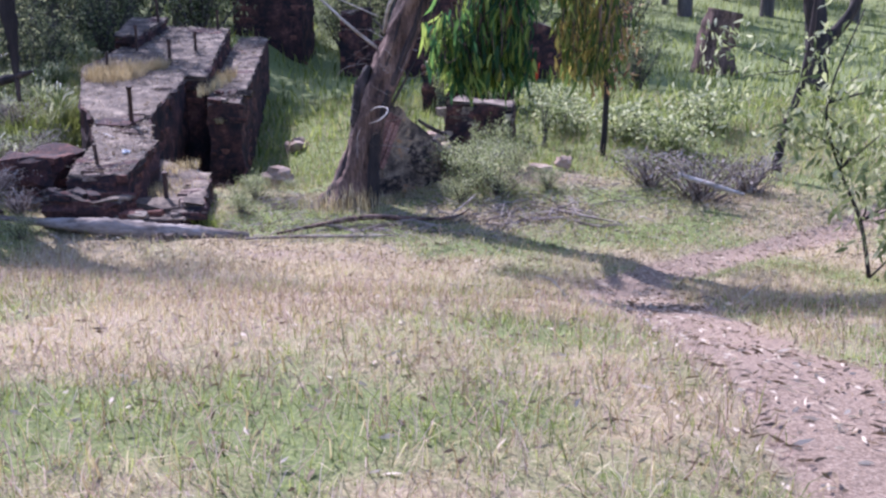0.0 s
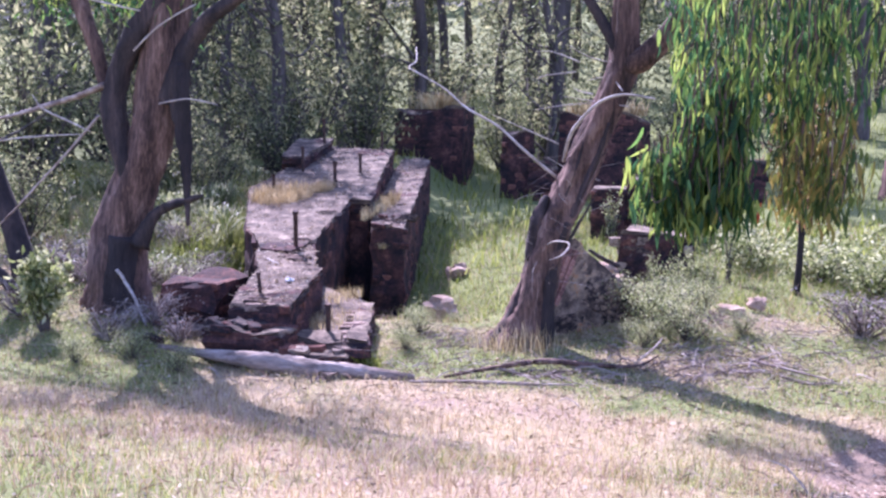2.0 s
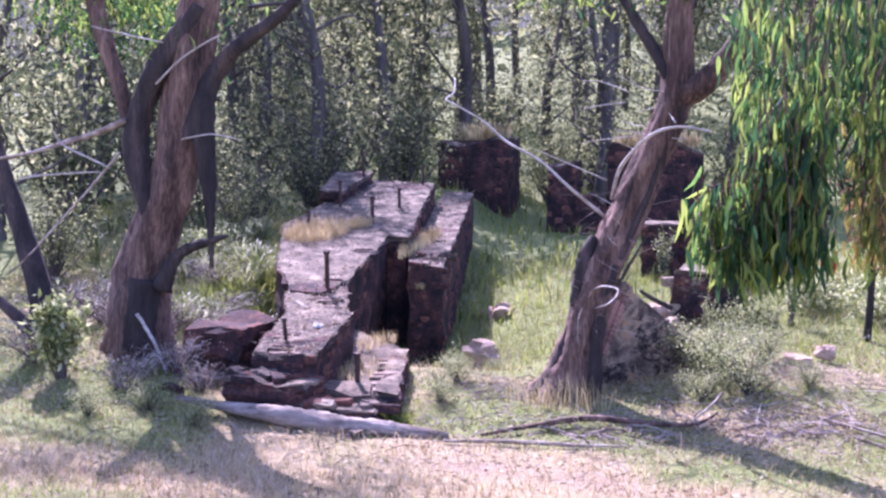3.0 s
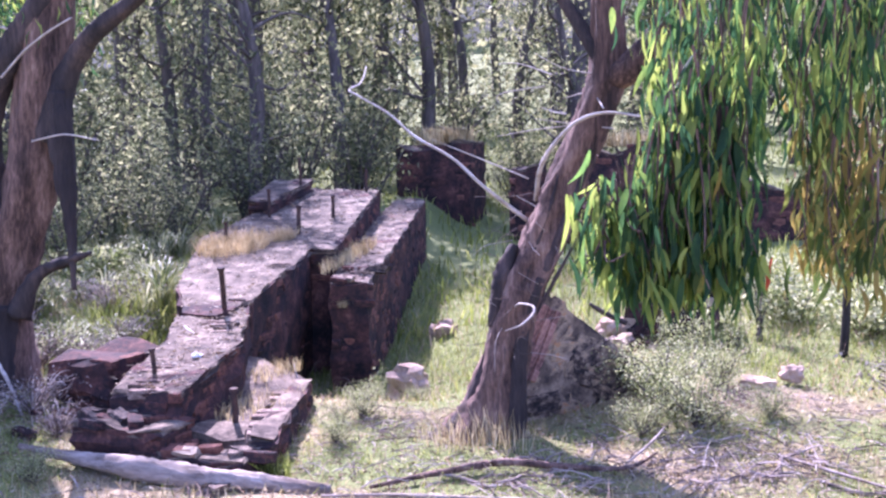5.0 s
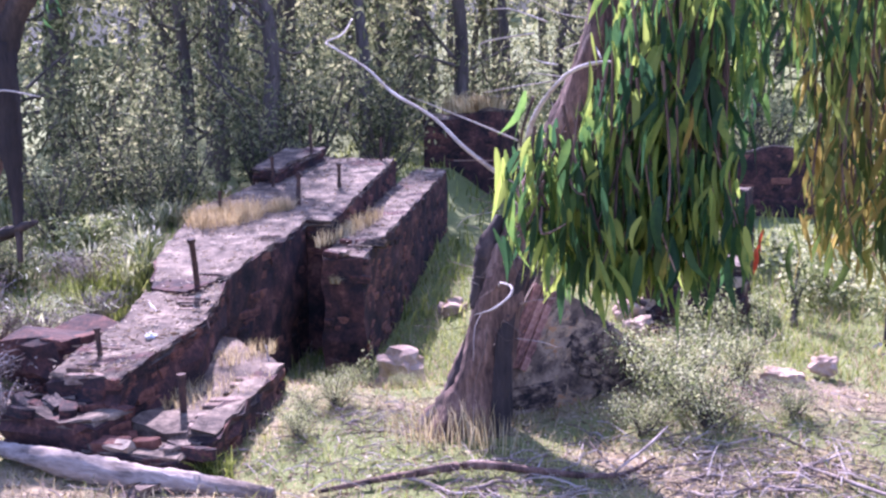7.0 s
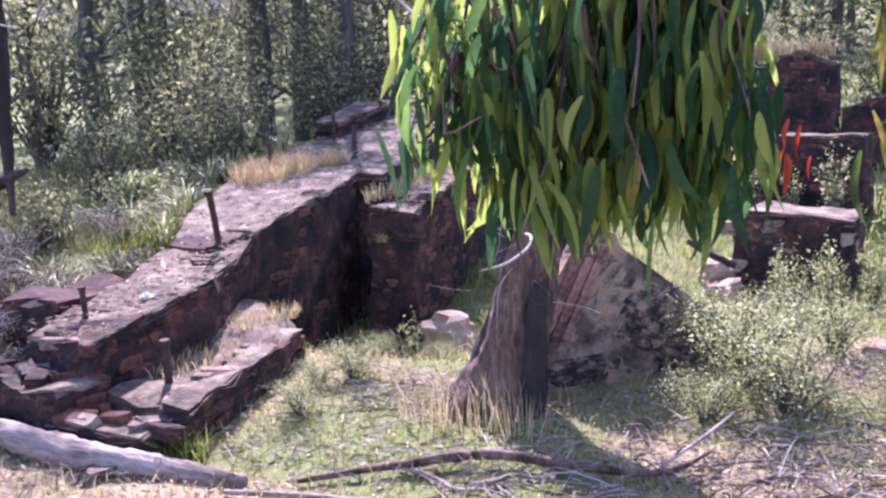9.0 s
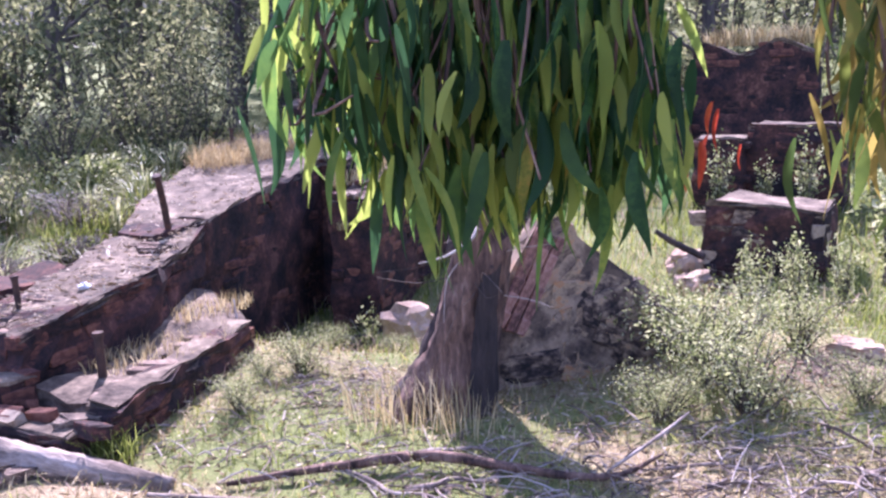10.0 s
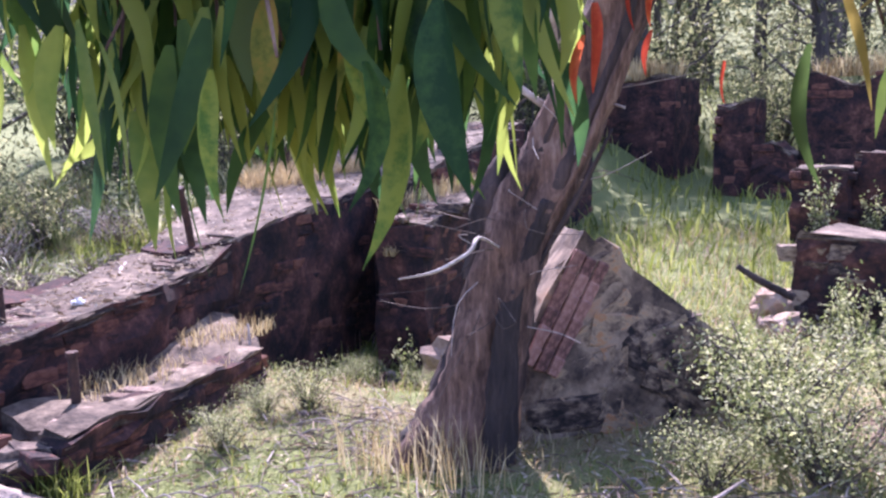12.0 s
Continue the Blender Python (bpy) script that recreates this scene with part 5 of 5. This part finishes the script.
def tuft(cx, cy, z, rx, ry, n, h, mat, label, seed, w=.006, lean=.7):
    rs = np.random.RandomState(seed)
    a, r = rs.rand(n) * 6.28, np.sqrt(rs.rand(n))
    x, y = cx + rx * r * np.cos(a), cy + ry * r * np.sin(a)
    zz = z(x, y) if callable(z) else np.full(n, z)
    V, T = blades(np.stack([x, y, zz], 1), h * rs.uniform(.5, 1.1, n), np.full(n, w), rs, lean)
    tagged(link("grass_tuft", big_mesh("grass_tuft", V, T), mat), label, "grass", "tufts on the ruin", "stuff")


wt = lambda x, y: top_z(y)
tuft(-5.25, 15.0, wt, .42, .5, 1300, .28, M_GOLD, "golden dry grass tuft on the machine bed", 1, .006, 1.5)
tuft(-4.85, 15.55, wt, .15, .2, 300, .24, M_GOLD, "golden dry grass round a bolt", 2, .006, 1.5)
tuft(-3.95, 15.6, lambda x, y: .87 + .12 * (y - 14.4), .13, .9, 500, .2, M_DRY, "dry grass along the pier top", 3, .007)
tuft(-3.1, 11.55, .22, .27, .62, 420, .12, M_DRY, "dry grass in the sunken bed", 4, .006)
tuft(-3.38, 12.35, .30, .2, .4, 260, .13, M_DRY, "dry grass in the sunken bed", 5, .006)
tuft(-5.5, 25.0, 2.6, .7, .5, 700, .5, M_DRY, "dry grass on the far stump", 6, .02)
tuft(-1.3, 23.5, 2.5, .9, .3, 500, .4, M_DRY, "dry grass on the far wall", 7, .02)
tuft(-2.45, 10.45, 0.0, .12, .12, 120, .25, M_GRASS, "bright green tuft by the kerb", 8, .008, 1.0)
tuft(-1.25, 11.45, 0.05, .5, .2, 160, .32, M_DRY, "pale seeding grass before the gum", 9, .006, .4)
tuft(-5.4, 13.7, lambda x, y: ground_z(x, y), .7, .9, 900, .4, M_GRASS, "rank grass beside the machine bed", 10, .012, 1.0)

def strap_clump(x, y, r, n, seed, mat):
    """A tussock of long arching strap leaves rising from one crown."""
    rs = np.random.RandomState(seed)
    a = rs.rand(n) * 6.28
    out = np.stack([np.cos(a), np.sin(a), np.zeros(n)], 1)
    side = np.stack([-np.sin(a), np.cos(a), np.zeros(n)], 1)
    L = r * rs.uniform(.7, 1.3, n)[:, None]
    reach = rs.uniform(.25, .95, n)[:, None]
    w = rs.uniform(.010, .020, n)[:, None]
    o = np.array((x, y, float(ground_z(x, y)) - .02)) + out * .04 + rs.normal(size=(n, 3)) * (.03, .03, 0)
    rows = []
    for t in (0, .25, .5, .75, 1):
        c = o + out * L * reach * t ** 1.3 + np.array((0, 0, 1.0)) * L * (1.35 * t - (.55 + .45 * reach) * t * t)
        ww = w * (1 - .85 * t ** 2) * .5
        rows += [c - side * ww, c + side * ww]
    V = np.stack(rows, 1).reshape(-1, 3)
    T = np.array([t for k in range(4) for t in ([2 * k, 2 * k + 1, 2 * k + 3], [2 * k, 2 * k + 3, 2 * k + 2])])
    me = big_mesh("strap_leaves", V, (T[None] + (np.arange(n) * 10)[:, None, None]).reshape(-1, 3))
    tagged(link("strap_leaved_clump", me, mat), "pale strap-leaved tussock in the scrub beside the ruin", "tussock", "strap-leaved tussocks", "stuff")


rs_ = np.random.RandomState(303)
for k in range(46):
    y = rs_.uniform(11.9, 17.0)
    edge = -4.55 - .62 * max(0, min(y - 12.5, 3.0)) - .05 * max(0, y - 15.5)
    x = edge - .12 - 2.6 * rs_.rand() ** 1.5
    strap_clump(x, y, rs_.uniform(.34, .62), 46, 400 + k, M_STRAP if k % 3 else M_SHRUB)

tuft(-3.55, 14.36, .60, .05, .03, 40, .12, M_GOLD, "small yellow fern tuft on the pier face", 60, .014, 2.0)


def scrap(at, size):
    """A crumpled pale scrap lying on the wall."""
    bm = bmesh.new()
    bmesh.ops.create_icosphere(bm, subdivisions=3, radius=1.0)
    for v in bm.verts:
        v.co *= .7 + .6 * noise.noise(v.co * 2.3) + .4 * noise.noise(v.co * 5.1)
        v.co = Vector((v.co.x * size, v.co.y * size * .8, v.co.z * size * .6))
    tagged(part("crumpled_scrap", bm, M_SCRAP, None), "crumpled white scrap on the wall top", "scrap").location = at


scrap((-3.63, 11.42, .635), .055)

# soil that fills the sunken bed
bm_ = solid([(-3.28, 10.66), (-2.64, 10.62), (-3.10, 12.18), (-3.74, 12.76), (-3.80, 12.6), (-3.60, 12.2), (-3.44, 11.8)], lambda x, y: .22 + .11 * float(smooth(11.2, 12.4, y)) + .03 * math.sin(8 * x + 5 * y), lambda x, y: -.1, .15, .01, 3)
tagged(part("bed_soil", bm_, M_TOP, None), "crumbled mortar and soil filling the bed", "soil", kind="structure")

# ---- bricks and stones, piece by piece ----
for th, plan, top, faces, low_, course, kind, gap, length, seed in RUIN:
    rs = np.random.RandomState(seed + 50)
    for a, b in faces:
        face_bricks(th, a, b, low_, top, rs, gap, course, length, .10, .001, kind)


def top_bricks(th, a, b, width, z, rs, pitch=.086, skip=.25):
    """Worn bricks on edge, row after row, showing through the top of a wall from a to b; width runs to the left of a->b."""
    a, b = np.array(a), np.array(b)
    d = (b - a) / np.linalg.norm(b - a)
    n = np.array([-d[1], d[0]])
    yaw = math.atan2(n[1], n[0])
    for k in range(int(np.linalg.norm(b - a) / pitch)):
        s = rs.uniform(0, .1)
        while s < width - .1:
            w = rs.uniform(.17, .24)
            p = a + d * (k + .5) * pitch + n * (s + w / 2)
            s += w + .014
            if rs.rand() < skip:
                continue
            piece("brick", WORN, rs, (p[0], p[1], z(*p) - .020 + rs.normal() * .006), (w, pitch * .9, .07), yaw, th, 0)


rs = np.random.RandomState(88)
for th, plan, *_ in RUIN:
    if th.name.startswith("crumbled_wall_end"):
        top_bricks(th, (-3.34, 10.72), (-3.52, 11.95), .55, lambda x, y: .50 + .13 * (y - 10.7), rs)
        top_bricks(th, (-3.60, 12.05), (-4.0, 12.95), .40, lambda x, y: .50 + .13 * (y - 10.7), rs)
    elif th.name.startswith("low_brick_kerb"):
        top_bricks(th, (-2.52, 10.55), (-2.99, 12.2), .15, lambda x, y: .255, rs, skip=.15)
    elif th.name == "ruined_machine_bed":
        top_bricks(th, (-4.0, 13.05), (-4.19, 14.5), .30, lambda x, y: top_z(y) - .008, rs, skip=.35)
    elif th.name == "brick_pier":
        top_bricks(th, (-3.33, 14.55), (-3.62, 16.1), .24, lambda x, y: .84 + .12 * (y - 14.4), rs, skip=.35)
